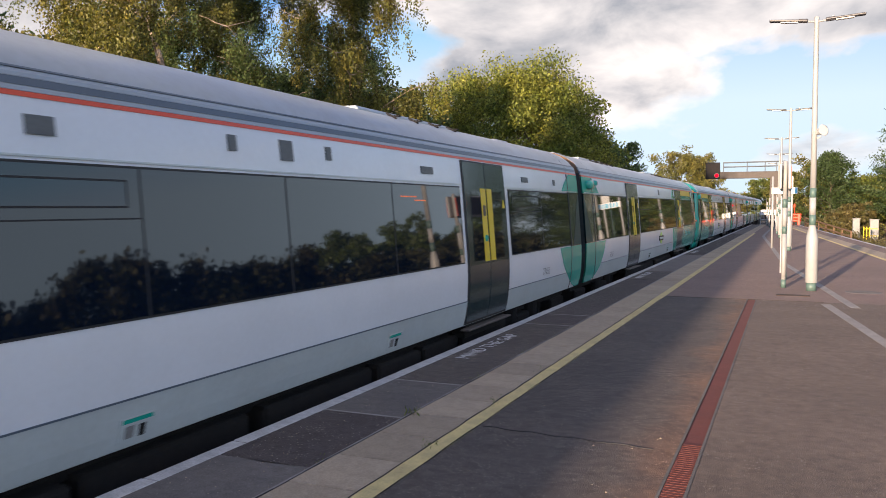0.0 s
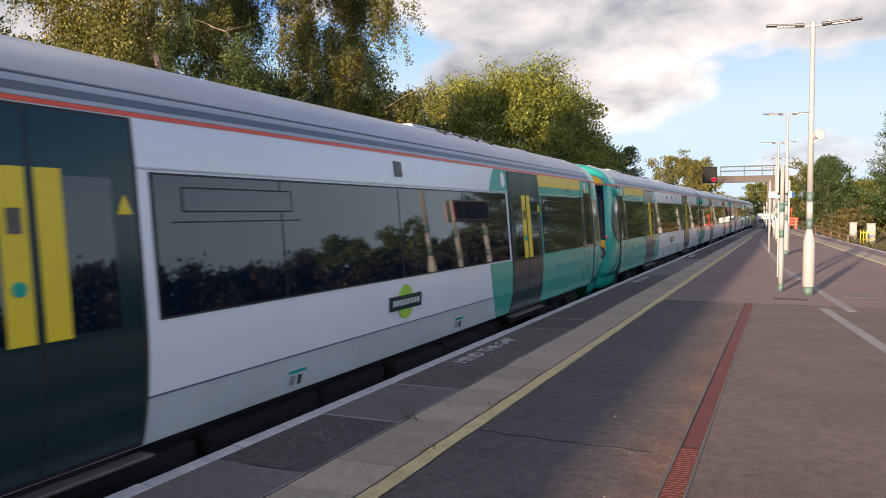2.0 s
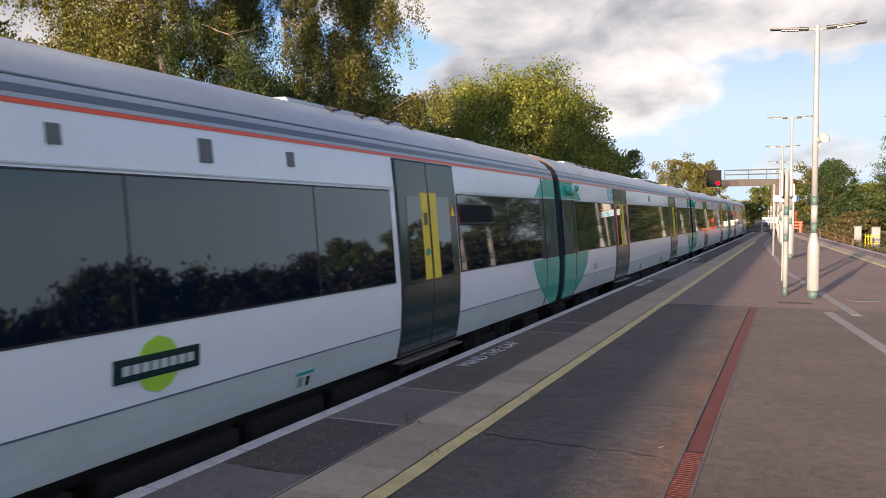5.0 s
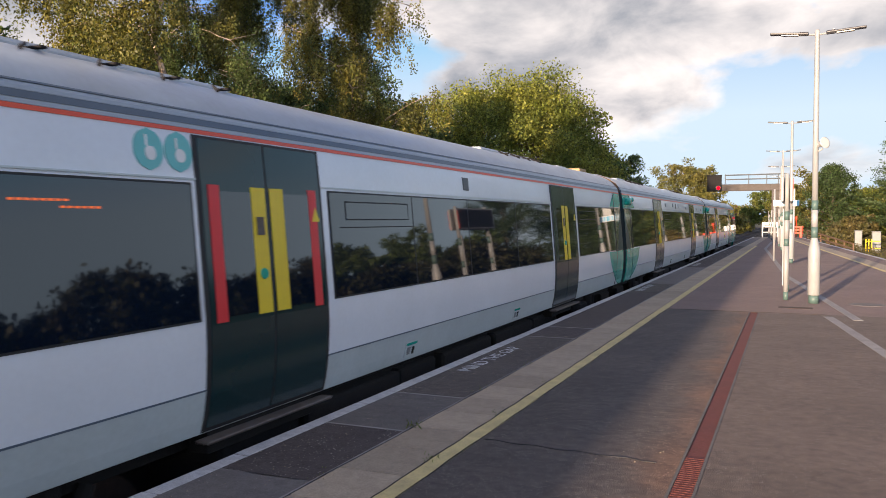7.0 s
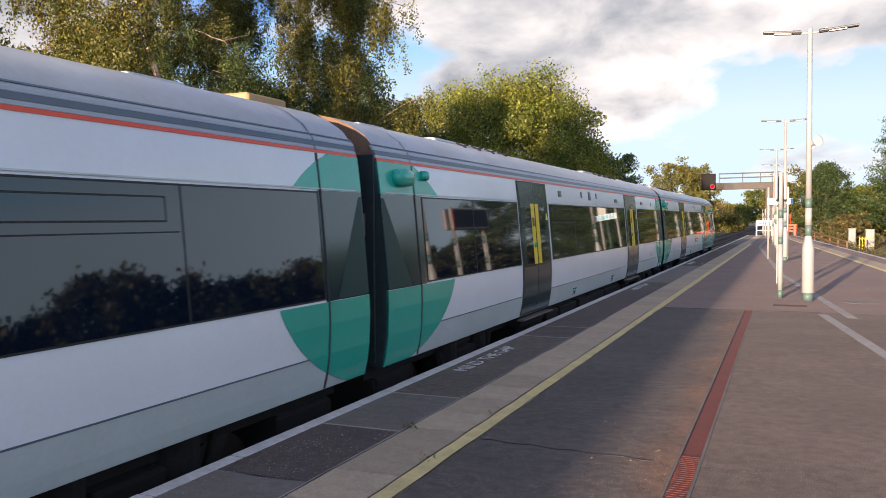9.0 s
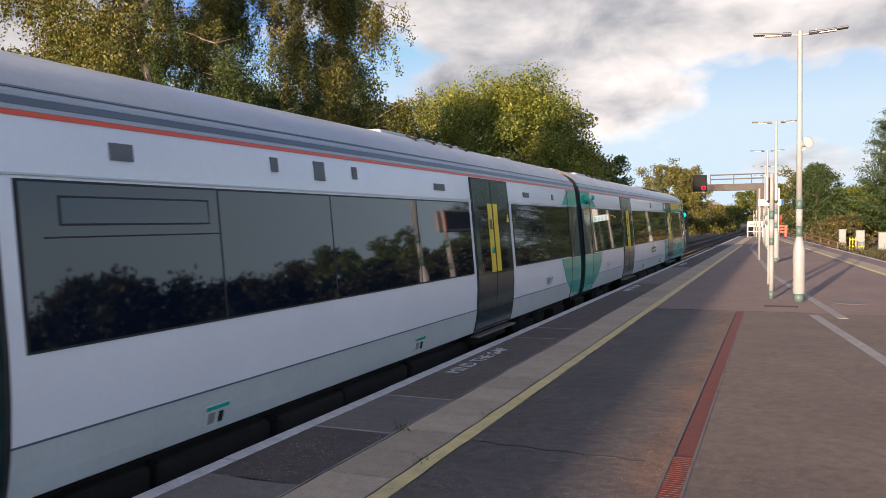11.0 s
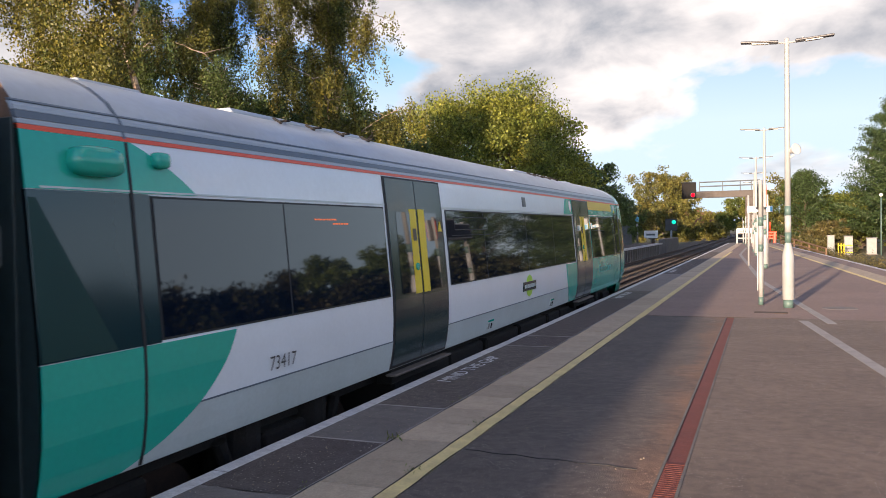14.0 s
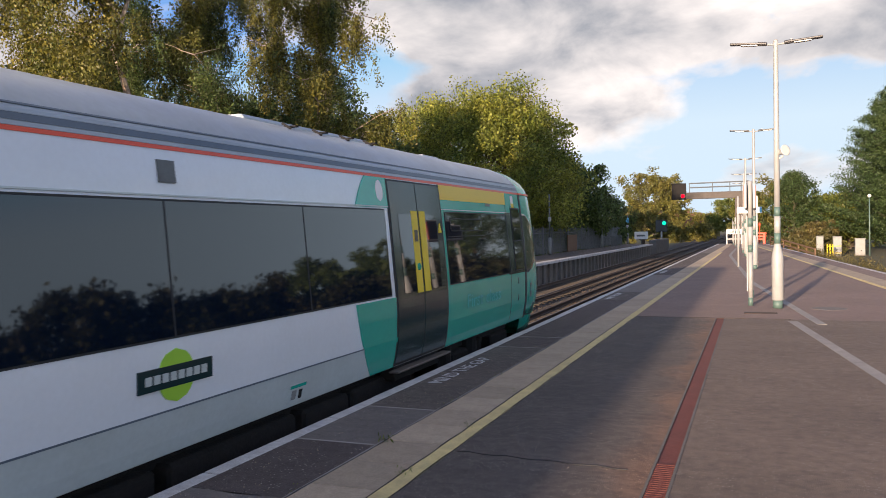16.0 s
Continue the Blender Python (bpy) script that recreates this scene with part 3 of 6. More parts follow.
def platform():
    p = thing("platform", "island platform of patched asphalt with buff slabs and painted lines", "platform", kind="structure")
    y0, y1, yj = -60.0, 84.0, 15.9
    part("platform_wall", slabbed([(0.03, y0), (right_edge(y0) - 0.03, y0), (right_edge(y1) - 0.03, y1), (0.03, y1)], -1.35, -0.10), M["old_concrete"], p, "stained concrete platform wall")
    part("platform_ramp", raw_ramp(y1), M["asphalt"], p, "sloping platform end")
    part("dark_surface", slabbed([(0.0, y0), (drain_x(y0), y0), (drain_x(yj), yj), (0.0, yj)], -0.10, 0.0), sunlit_strip_asphalt(), p, "dark worn asphalt with a painted sunlit strip")
    part("brown_surface", slabbed([(drain_x(y0) + 0.165, y0), (right_edge(y0), y0), (right_edge(yj), yj), (drain_x(yj) + 0.165, yj)], -0.10, 0.0), M["brown_asphalt"], p, "brown worn asphalt")
    part("far_surface", slabbed([(0.0, yj), (right_edge(yj), yj), (right_edge(y1), y1), (0.0, y1)], -0.10, -0.002), M["pink_asphalt"], p, "reddish worn asphalt")
    part("joint", slabbed([(1.5, yj - 0.02), (4.2, yj - 0.02), (4.2, yj + 0.03), (1.5, yj + 0.03)], -0.05, 0.003), M["rust"], p, "rusty joint strip across the platform")
    # painted edge stones
    rnd = random.Random(3)
    stone = box(0.0, 0.135, 0.004, 0.896, -0.10, 0.006, 0.008)
    first = part("edge_stone", stone, M["white_line"], p)
    first.matrix_basis = pose(0, -6, 0)
    for k in range(1, 100):
        ob = new("edge_stone", first.data)
        ob.parent = p
        ob.matrix_basis = pose(rnd.uniform(-0.006, 0.006), -6 + k * 0.9, rnd.uniform(-0.003, 0.003))
    # buff slabs beside the yellow line
    slab = box(0.87, 1.355, 0.005, 0.595, -0.05, 0.008, 0.006)
    first = part("slab", slab, M["slab"], p)
    first.matrix_basis = pose(0, -6, 0)
    for k in range(1, 150):
        ob = new("slab", first.data)
        ob.parent = p
        ob.matrix_basis = pose(0, -6 + k * 0.6, rnd.uniform(-0.002, 0.003))
    # repairs between edge and slabs
    for a, b, mat, label in ((1.0, 4.5, "patch_grey", "grey tarmac patch"), (4.5, 5.85, "patch_dark", "gritty dark tarmac patch"), (5.85, 7.15, "patch_grey", "grey tarmac patch"), (7.15, 11.35, "asphalt", "dark tarmac patch"),
                             (11.35, 13.1, "patch_dark", "reddish dark tarmac patch"), (13.1, 19.3, "patch_dark", "dark tarmac patch"), (19.3, 22.0, "asphalt", "dark tarmac patch"), (22.0, 30, "patch_grey", "grey tarmac patch"), (30, 55, "patch_dark", "dark tarmac patch"), (55, 84, "patch_grey", "grey tarmac patch")):
        j = [rnd.uniform(-0.05, 0.05) for _ in range(6)]
        o = [(0.137, a), (0.5, a + j[0]), (0.866, a + j[1] * 0.4), (0.866, b - 0.015 + j[2] * 0.0), (0.5, b - 0.015), (0.137, b - 0.012)]
        part("tarmac_patch", slabbed(o, -0.03, 0.004), M[mat], p, label)
    for a in (7.15, 11.35, 5.85, 12.5):
        part("mortar_line", slabbed([(0.14, a - 0.015), (0.86, a - 0.02), (0.86, a + 0.01), (0.14, a + 0.012)], -0.02, 0.006), M["concrete"], p)
    part("mortar_strip", slabbed([(0.845, 0), (0.868, 0), (0.868, 60), (0.845, 60)], -0.02, 0.007), M["concrete"], p)
    # yellow line near the edge, broken far off by an offset
    part("yellow_line", slabbed([(1.36, y0), (1.485, y0), (1.485, 56), (1.36, 56)], -0.02, 0.006), M["yellow_line"], p, "worn yellow safety line")
    part("yellow_line", slabbed([(0.95, 55.6), (1.1, 55.6), (1.1, y1), (0.95, y1)], -0.02, 0.006), M["yellow_line"], p, "worn yellow safety line")
    # right-hand edge of the island
    e = right_edge
    part("edge_line", slabbed([(e(y0) - 0.14, y0), (e(y0) + 0.01, y0), (e(y1) + 0.01, y1), (e(y1) - 0.14, y1)], -0.05, 0.006), M["white_line"], p, "worn white edge line")
    part("slab_strip", slabbed([(e(y0) - 1.36, y0), (e(y0) - 0.8, y0), (e(y1) - 0.8, y1), (e(y1) - 1.36, y1)], -0.05, 0.004), M["slab"], p, "buff concrete slab strip")
    part("yellow_line", slabbed([(e(y0) - 1.50, y0), (e(y0) - 1.37, y0), (e(y1) - 1.37, y1), (e(y1) - 1.50, y1)], -0.05, 0.007), M["yellow_line"], p, "worn yellow safety line")
    # concrete strips
    for pts in (((5.95, 2.0), (4.80, 11.0), (4.22, 15.6)), ((4.66, 15.2), (4.40, 17.6), (3.46, 26.4), (2.11, 50.6), (2.08, 66.0))):
        for (xa, ya), (xb, yb) in zip(pts, pts[1:]):
            part("concrete_strip", slabbed([(xa - 0.075, ya), (xa + 0.075, ya), (xb + 0.075, yb), (xb - 0.075, yb)], -0.05, 0.004), M["concrete"], p, "pale concrete strip")
    # cracks
    crack = bmesh.new()
    path = [(1.52 + 0.1 * k, 5.87 - 0.008 * k + 0.018 * math.sin(k * 1.9), 0.0015) for k in range(14)]
    for a, b in zip(path, path[1:]):
        tube(a, b, 0.004, n=5, bm=crack)
    part("crack", crack, M["rubber"], p, "dark crack in the asphalt")
    for x, y_from, y_to, r in ((1.357, 3.4, 15.5, 0.0055), (1.488, 3.4, 15.5, 0.003), (0.868, 3.4, 14.0, 0.005)):
        seam, k = bmesh.new(), 0
        line = []
        while y_from + k * 0.16 < y_to:
            line.append((x + 0.014 * noise.noise((x * 40, k * 0.45, 0)), y_from + k * 0.16, 0.0075))
            k += 1
        for a, b in zip(line, line[1:]):
            w = r * (0.5 + 1.6 * abs(noise.noise((x * 9, a[1] * 1.3, 4))))
            tube(a, b, w, n=5, bm=seam)
        part("crack", seam, M["rubber"], p, "dark crumbling joint")
    # manhole and gully covers
    cover = turned([(0.33, -0.02), (0.33, 0.003), (0.28, 0.005), (0.05, 0.005)], 28)
    part("manhole_cover", cover, M["patch_grey"], p, "pale round manhole cover").matrix_basis = pose(4.98, 18.1, 0)
    part("gully_cover", box(-0.3, 0.3, -0.14, 0.14, -0.02, 0.006, 0.004), M["rust"], p, "rusty gully cover").matrix_basis = pose(3.7, 16.95, 0)
    # red drain: channel sides and grating bars
    d0, d1 = drain_x(y0), drain_x(yj)
    for a, b, z, mat, name, label in ((-0.002, 0.017, 0.004, "old_concrete", "drain_side", ""), (0.149, 0.168, 0.004, "old_concrete", "drain_side", ""), (0.017, 0.149, -0.006, "drain", "drain_bed", "red drain channel")):
        part(name, slabbed([(d0 + a, y0), (d0 + b, y0), (d1 + b, yj), (d1 + a, yj)], -0.1, z), M[mat], p, label)
    verts, faces = [], []
    yy = 2.0
    while yy < 6.0:
        b, u, w = len(verts), drain_x(yy) + 0.018, 0.130
        for x, y, z in ((u, yy, -0.012), (u + w, yy, -0.012), (u + w, yy + 0.03, -0.012), (u, yy + 0.03, -0.012), (u, yy, 0.001), (u + w, yy, 0.001), (u + w, yy + 0.03, 0.001), (u, yy + 0.03, 0.001)):
            verts.append((x, y, z))
        faces += [[b + k for k in f] for f in ((4, 5, 6, 7), (0, 1, 5, 4), (1, 2, 6, 5), (2, 3, 7, 6), (3, 0, 4, 7))]
        yy += 0.045
    bars = raw("drain_grating", verts, faces, M["drain"], p)
    bars["kind"] = "stuff"
    # writing on the surface, read from the train side
    for y, size, wide in ((8.42, 0.27, 1.86), (19.6, 0.27, 1.86), (31.0, 0.27, 1.86)):
        bm = lettering("MIND THE GAP", size, 0.001)
        w = max(v.co.x for v in bm.verts)
        for v in bm.verts:
            x, yy, z = v.co
            v.co = Vector((0.405 - yy * 0.88 * 0.27 / size, y + x * wide / w, 0.0075 + z))
        part("warning_lettering", bm, M["lettering"], p, "worn white MIND THE GAP lettering")


def raw_ramp(y1):
    bm = bmesh.new()
    a, b = 0.0, right_edge(y1)
    q = [bm.verts.new(c) for c in ((a, y1, -0.004), (b, y1, -0.004), (b, y1 + 8, -1.15), (a, y1 + 8, -1.15), (a, y1, -1.35), (b, y1, -1.35))]
    bm.faces.new((q[0], q[1], q[2], q[3])); bm.faces.new((q[0], q[3], q[4])); bm.faces.new((q[1], q[5], q[2])); bm.faces.new((q[0], q[4], q[5], q[1])); bm.faces.new((q[4], q[3], q[2], q[5]))
    bmesh.ops.recalc_face_normals(bm, faces=bm.faces)
    return bm


def far_platform():
    p = thing("far_platform", "narrow far platform with a pale edge and ribbed concrete face", "platform", kind="structure")
    part("platform_deck", slabbed([(-9.6, -60), (-6.75, -60), (-6.75, 87), (-9.6, 87)], -1.35, -0.06), M["old_concrete"], p, "stained concrete platform")
    part("platform_surface", slabbed([(-9.6, -60), (-6.95, -60), (-6.95, 87), (-9.6, 87)], -0.06, 0.0), M["asphalt"], p, "dark asphalt surface")
    part("edge_slab", slabbed([(-6.95, -60), (-6.52, -60), (-6.52, 87), (-6.95, 87)], -0.13, 0.004), M["white_line"], p, "pale overhanging edge slabs")
    rib = box(-6.75, -6.60, -0.13, 0.13, -1.3, -0.13, 0.02)
    first = part("rib", rib, M["old_concrete"], p)
    first.matrix_basis = pose(0, 14, 0)
    for k in range(1, 58):
        ob = new("rib", first.data)
        ob.parent = p
        ob.matrix_basis = pose(0, 14 + 1.25 * k, 0)
    # ramp and bridge parapet beyond the end
    tagged(link("parapet", box(-7.4, -6.6, 91, 104, -1.3, 0.35, 0.05), M["old_concrete"]), "low dark brick parapet beside the track", "parapet", kind="structure")


ground()
tracks()
platform()
far_platform()
stones()


# ---- the train ----
# half width at a height over the platform
PROFILE = [(0.16, 1.33), (0.30, 1.365), (0.48, 1.39), (0.75, 1.40), (0.97, 1.395), (1.45, 1.355), (1.93, 1.315), (2.30, 1.272), (2.42, 1.235), (2.55, 1.13), (2.66, 0.97), (2.75, 0.76), (2.81, 0.50), (2.845, 0.25), (2.855, 0.0)]
TRACK = -1.5


def half(z):
    for (a, p), (b, q) in zip(PROFILE, PROFILE[1:]):
        if z <= b:
            return p + (q - p) * max(0.0, z - a) / (b - a)
    return 0.0


def levels(z0, z1, step=0.16):
    n = max(1, round((z1 - z0) / step))
    return [z0 + (z1 - z0) * k / n for k in range(n + 1)]


def skin(z0, z1, y0, y1, off, side=1, deep=0.03, step=0.12, cols=1, bm=None):
    """A panel on the car's side between two heights, from y0 to y1 (numbers or functions of height), standing off the skin, with a rim."""
    fa = y0 if callable(y0) else (lambda z: y0)
    fb = y1 if callable(y1) else (lambda z: y1)
    bm = bm or bmesh.new()
    grid, back = [], []
    for z in levels(z0, z1, step):
        a, b, h = fa(z), fb(z), half(z)
        grid.append([bm.verts.new((side * (h + off), a + (b - a) * k / cols, z)) for k in range(cols + 1)])
        back.append([bm.verts.new((side * (h + off - deep), a + (b - a) * k / cols, z)) for k in range(cols + 1)])
    for r, s in zip(grid, grid[1:]):
        for k in range(cols):
            bm.faces.new((r[k], r[k + 1], s[k + 1], s[k]))
    rim = grid[0] + [r[-1] for r in grid[1:]] + grid[-1][-2::-1] + [r[0] for r in grid[-2:0:-1]]
    rib = back[0] + [r[-1] for r in back[1:]] + back[-1][-2::-1] + [r[0] for r in back[-2:0:-1]]
    for k in range(len(rim)):
        j = (k + 1) % len(rim)
        bm.faces.new((rim[k], rib[k], rib[j], rim[j]))
    if side < 0:
        bmesh.ops.reverse_faces(bm, faces=bm.faces)
    return bm


def shell(y0, y1, z0, z1, sides=(1, -1)):
    """The closed skin of a car between two heights."""
    zs = [z0] + [z for z, _ in PROFILE if z0 < z < z1] + [z1]
    ring = [(half(z), z) for z in zs] + [(-half(z), z) for z in zs[::-1] if half(z) > 0 or z < 2.8]
    bm = bmesh.new()
    a = [bm.verts.new((x, y0, z)) for x, z in ring]
    b = [bm.verts.new((x, y1, z)) for x, z in ring]
    n = len(ring)
    for k in range(n):
        j = (k + 1) % n
        bm.faces.new((a[k], a[j], b[j], b[k]))
    for f in bm.faces:
        f.smooth = True
    for y in (y0, y1):
        f = bm.faces.new([bm.verts.new((x, y, z)) for x, z in ring])
        f.material_index = 1
        if (f.normal.y if f.normal.length else 0) * (1 if y == y1 else -1) < 0:
            f.normal_flip()
    return bm


def spot(z):
    """Half length of the round green patch across two car ends."""
    return 2.2 * math.sqrt(max(0.0, 1 - ((z - 1.25) / (1.20 if z < 1.25 else 1.22)) ** 2))


def add_text(car, body, size, y, z, mat, side=1, name="carriage_number", label="", shear=0.0, wide=None):
    bm = lettering(body, size, 0.0, shear)
    w = max(v.co.x for v in bm.verts)
    k = (wide / w) if wide else 1.0
    for v in bm.verts:
        px, py, _ = v.co
        zz = z + py
        v.co = Vector((side * (half(zz) + 0.0135), y + px * k * side, zz))
    return part(name, bm, mat, car, label)


def sliding_door(car, y, side, disabled=False):
    """A pair of plug door leaves from y to y + 1.58."""
    w = 1.58
    frame_bm = skin(0.17, 2.275, y - 0.03, y + w + 0.03, 0.0105, side)
    part("door_surround", frame_bm, M["rubber"], car, "black rubber door surround")
    for k in (0, 1):
        a = y + 0.01 + k * (w / 2 + 0.004)
        b = a + w / 2 - 0.022
        leaf = part("door_leaf", skin(0.20, 2.255, a, b, 0.014, side), M["door"], car, "dark green sliding door leaf")
        inner = b if k == 0 else a
        d = -1 if k == 0 else 1
        lo, hi = sorted((inner + d * 0.02, inner + d * 0.20))
        part("yellow_strip", skin(0.955, 1.925, lo, hi, 0.020, side), M["door_yellow"], leaf, "yellow door edge strip")
        g0, g1 = sorted((inner + d * 0.205, inner + d * 0.575))
        part("door_window", skin(0.975, 1.885, g0, g1, 0.018, side), M["glass"], leaf, "dark door window")
        if disabled:
            r0, r1 = sorted((inner + d * 0.58, inner + d * 0.70))
            part("red_strip", skin(0.94, 1.93, r0, r1, 0.020, side), M["red"], leaf, "red door edge strip")
        if k == 0:
            m = (lo + hi) / 2
            part("door_panel", skin(1.56, 1.70, m - 0.045, m + 0.045, 0.027, side), M["steel"], leaf, "steel door control plate")
            bt = tube((0, 0, 0), (0.02, 0, 0), 0.045, 0.04, 16)
            ob = part("door_button", bt, M["green"], leaf, "round green door button")
            ob.matrix_basis = pose(side * (half(1.26) + 0.018), m, 1.26, 0, 0, 0 if side > 0 else 180)
        else:
            c = y + w - 0.1
            part("warning_sticker", skin(1.66, 1.78, lambda z: c - 0.055 * (1.78 - z) / 0.12 - 0.004, lambda z: c + 0.055 * (1.78 - z) / 0.12 + 0.004, 0.021, side, step=0.03), M["door_yellow"], leaf, "small yellow warning sticker")
    part("step_board", box(min(side * 1.30, side * 1.425), max(side * 1.30, side * 1.425), y - 0.05, y + w + 0.05, 0.095, 0.12, 0.008), M["steel"], car, "worn metal step board under the door")
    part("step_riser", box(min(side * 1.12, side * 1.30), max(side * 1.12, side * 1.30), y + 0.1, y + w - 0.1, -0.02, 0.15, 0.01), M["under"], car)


def side_window(car, a, b, side, hopper=None, splits=()):
    """One flush glazed strip with joints, and a hopper light at y = hopper."""
    part("window_seal", skin(0.968, 1.936, a - 0.024, b + 0.024, 0.004, side), M["rubber"], car, "black window seal")
    glass = part("window", skin(0.985, 1.92, a, b, 0.010, side), M["glass"], car, "dark tinted flush window")
    for s in splits:
        part("window_joint", skin(0.985, 1.92, s - 0.008, s + 0.008, 0.012, side), M["rubber"], glass, "black glazing joint")
    if hopper is not None:
        h0, h1 = hopper, hopper + 1.38
        part("hopper_frame", skin(1.60, 1.61, h0 - 0.1, h1 + 0.1, 0.0125, side), M["rubber"], glass, "black hopper bar")
        for z in ((1.672, 1.684), (1.836, 1.848)):
            part("hopper_frame", skin(*z, h0 + 0.015, h1 - 0.015, 0.0135, side), M["rubber"], glass)
        pane = skin(1.685, 1.835, h0 + 0.03, h1 - 0.03, 0.0, side, step=0.2)
        for v in pane.verts:
            v.co.x += side * (0.0145 - 0.0025 * (v.co.z - 1.685) / 0.15)
        part("hopper_pane", pane, M["glass"], glass, "tilted hopper pane")
        for s in (h0 + 0.015, h1 - 0.03):
            part("hopper_frame", skin(1.672, 1.848, s, s + 0.015, 0.0135, side), M["rubber"], glass)


def vent(car, y, z0, z1, w, side=1):
    part("side_vent", skin(z0, z1, y, y + w, 0.012, side), M["fence"], car, "small grey side vent")


def bogie(car, y):
    b = bmesh.new()
    for s in (-1, 1):
        box(s * 1.0 - 0.07, s * 1.0 + 0.07, y - 1.75, y + 1.75, -0.52, -0.28, 0.03, b)
        box(s * 1.02 - 0.12, s * 1.02 + 0.12, y - 0.35, y + 0.35, -0.5, -0.05, 0.03, b)
        for q in (-1.3, 1.3):
            box(s * 1.04 - 0.13, s * 1.04 + 0.13, y + q - 0.18, y + q + 0.18, -0.62, -0.32, 0.04, b)
            tube((s * 1.1, y + q * 0.55, -0.48), (s * 1.1, y + q * 0.72, 0.02), 0.06, n=8, bm=b)
        tube((s * 0.95, y - 0.55, -0.3), (s * 0.95, y - 0.55, 0.12), 0.24, n=14, bm=b)
        tube((s * 0.95, y + 0.55, -0.3), (s * 0.95, y + 0.55, 0.12), 0.24, n=14, bm=b)
        box(s * 1.22 - 0.05, s * 1.22 + 0.05, y - 1.5, y + 1.5, -0.72, -0.64, 0.02, b)
    box(-1.0, 1.0, y - 0.25, y + 0.25, -0.4, -0.1, 0.03, b)
    bg = part("bogie", b, M["under"], car, "steel bogie blackened by brake dust and painted shade")
    for q in (-1.3, 1.3):
        w = bmesh.new()
        for s in (-1, 1):
            tube((s * 0.69, y + q, -0.495), (s * 0.82, y + q, -0.495), 0.42, n=24, bm=w)
        tube((-0.75, y + q, -0.495), (0.75, y + q, -0.495), 0.08, n=10, bm=w)
        part("wheelset", w, M["rust"], bg, "rusty wheelset")


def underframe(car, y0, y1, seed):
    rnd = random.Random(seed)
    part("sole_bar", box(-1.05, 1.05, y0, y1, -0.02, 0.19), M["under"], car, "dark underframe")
    # added beam and end boxes stop sunlight passing beneath the car
    part("centre_beam", box(-0.5, 0.5, y0 + 0.3, y1 - 0.3, -0.72, -0.02), M["under"], car, "added dark beam blocking light under the floor")
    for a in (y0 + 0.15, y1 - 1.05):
        part("end_box", box(-1.12, 1.12, a, a + 0.9, -0.62, -0.02, 0.03), M["under"], car, "added dark box blocking light under the car end")
    # boxes hang deep and close together to keep low sun out
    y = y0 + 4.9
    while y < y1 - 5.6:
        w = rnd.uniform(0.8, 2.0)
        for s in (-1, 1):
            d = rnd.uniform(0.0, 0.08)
            part("equipment_box", box(min(s * 0.5, s * (1.24 - d)), max(s * 0.5, s * (1.24 - d)), y, y + w, rnd.uniform(-0.80, -0.66), 0.02, 0.03), M["under"], car, "dirty underfloor equipment box with shade in its black")
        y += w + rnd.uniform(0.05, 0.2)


def roof_kit(car, y0, y1, side=1):
    # pods and pipes along the roof
    for a in (((y0 + y1) / 2 - 6.6, 2.8), ((y0 + y1) / 2 + 2.6, 2.8)):
        bm = bmesh.new()
        s0 = a[0]
        for sgn in (1,):
            box(-0.5, 0.5, s0, s0 + a[1], 2.75, 2.859, 0.03, bm)
        pod = part("air_conditioner", bm, M["roof"], car, "low grey roof unit")
        for k in range(4):
            yy = s0 + 0.3 + k * 0.62
            b = bmesh.new()
            tube((0.86, yy, half_top(0.86) + 0.015), (0.62, yy + 0.24, half_top(0.62) + 0.03), 0.013, n=6, bm=b)
            box(0.60, 0.80, yy + 0.20, yy + 0.26, half_top(0.7), half_top(0.7) + 0.016, 0, b)
            part("lifting_bracket", b, M["under"], pod, "small dark roof bracket")
    for yy in (y0 + 1.7, y1 - 1.7):
        part("roof_hatch", box(-0.35, 0.35, yy - 0.35, yy + 0.35, 2.8, 2.872, 0.02), M["roof"], car, "flat roof hatch")


def roof_hoop(y):
    bm = bmesh.new()
    ring = [(half(z) + 0.006, z + 0.004) for z in (2.30, 2.36, 2.42, 2.49, 2.55, 2.61, 2.66, 2.71, 2.75, 2.785, 2.81, 2.83, 2.845)]
    ring = ring + [(-x, z) for x, z in ring[::-1]]
    rows = [[bm.verts.new((x, yy, z)) for x, z in ring] for yy in (y - 0.014, y + 0.014)]
    for k in range(len(ring) - 1):
        bm.faces.new((rows[0][k], rows[1][k], rows[1][k + 1], rows[0][k + 1]))
    return bm


def half_top(x):
    """Roof height at a distance from the middle."""
    pts = [(p, z) for z, p in PROFILE if z > 2.2]
    for (p, z), (q, u) in zip(pts, pts[1:]):
        if q <= x <= p:
            return z + (u - z) * (p - x) / (p - q)
    return 2.85


# nose of a driving car: plan rows of (share of half width, way forward)
PLAN = [(1.0, 0.0), (1.0, 0.35), (0.995, 0.7), (0.98, 0.98), (0.945, 1.22), (0.87, 1.40), (0.72, 1.50), (0.5, 1.55), (0.25, 1.575), (0.0, 1.58)]
REACH = [(0.10, 1.0), (0.6, 1.0), (1.0, 0.985), (1.5, 0.96), (2.0, 0.91), (2.3, 0.83), (2.5, 0.70), (2.65, 0.53), (2.78, 0.30), (2.855, 0.0)]
LEAN = [(0.10, 0.965), (0.5, 1.0), (2.0, 1.0), (2.3, 1.0), (2.86, 1.0)]


def between(rows, v):
    for (a, p), (b, q) in zip(rows, rows[1:]):
        if v <= b:
            return p + (q - p) * (v - a) / (b - a)
    return rows[-1][1]


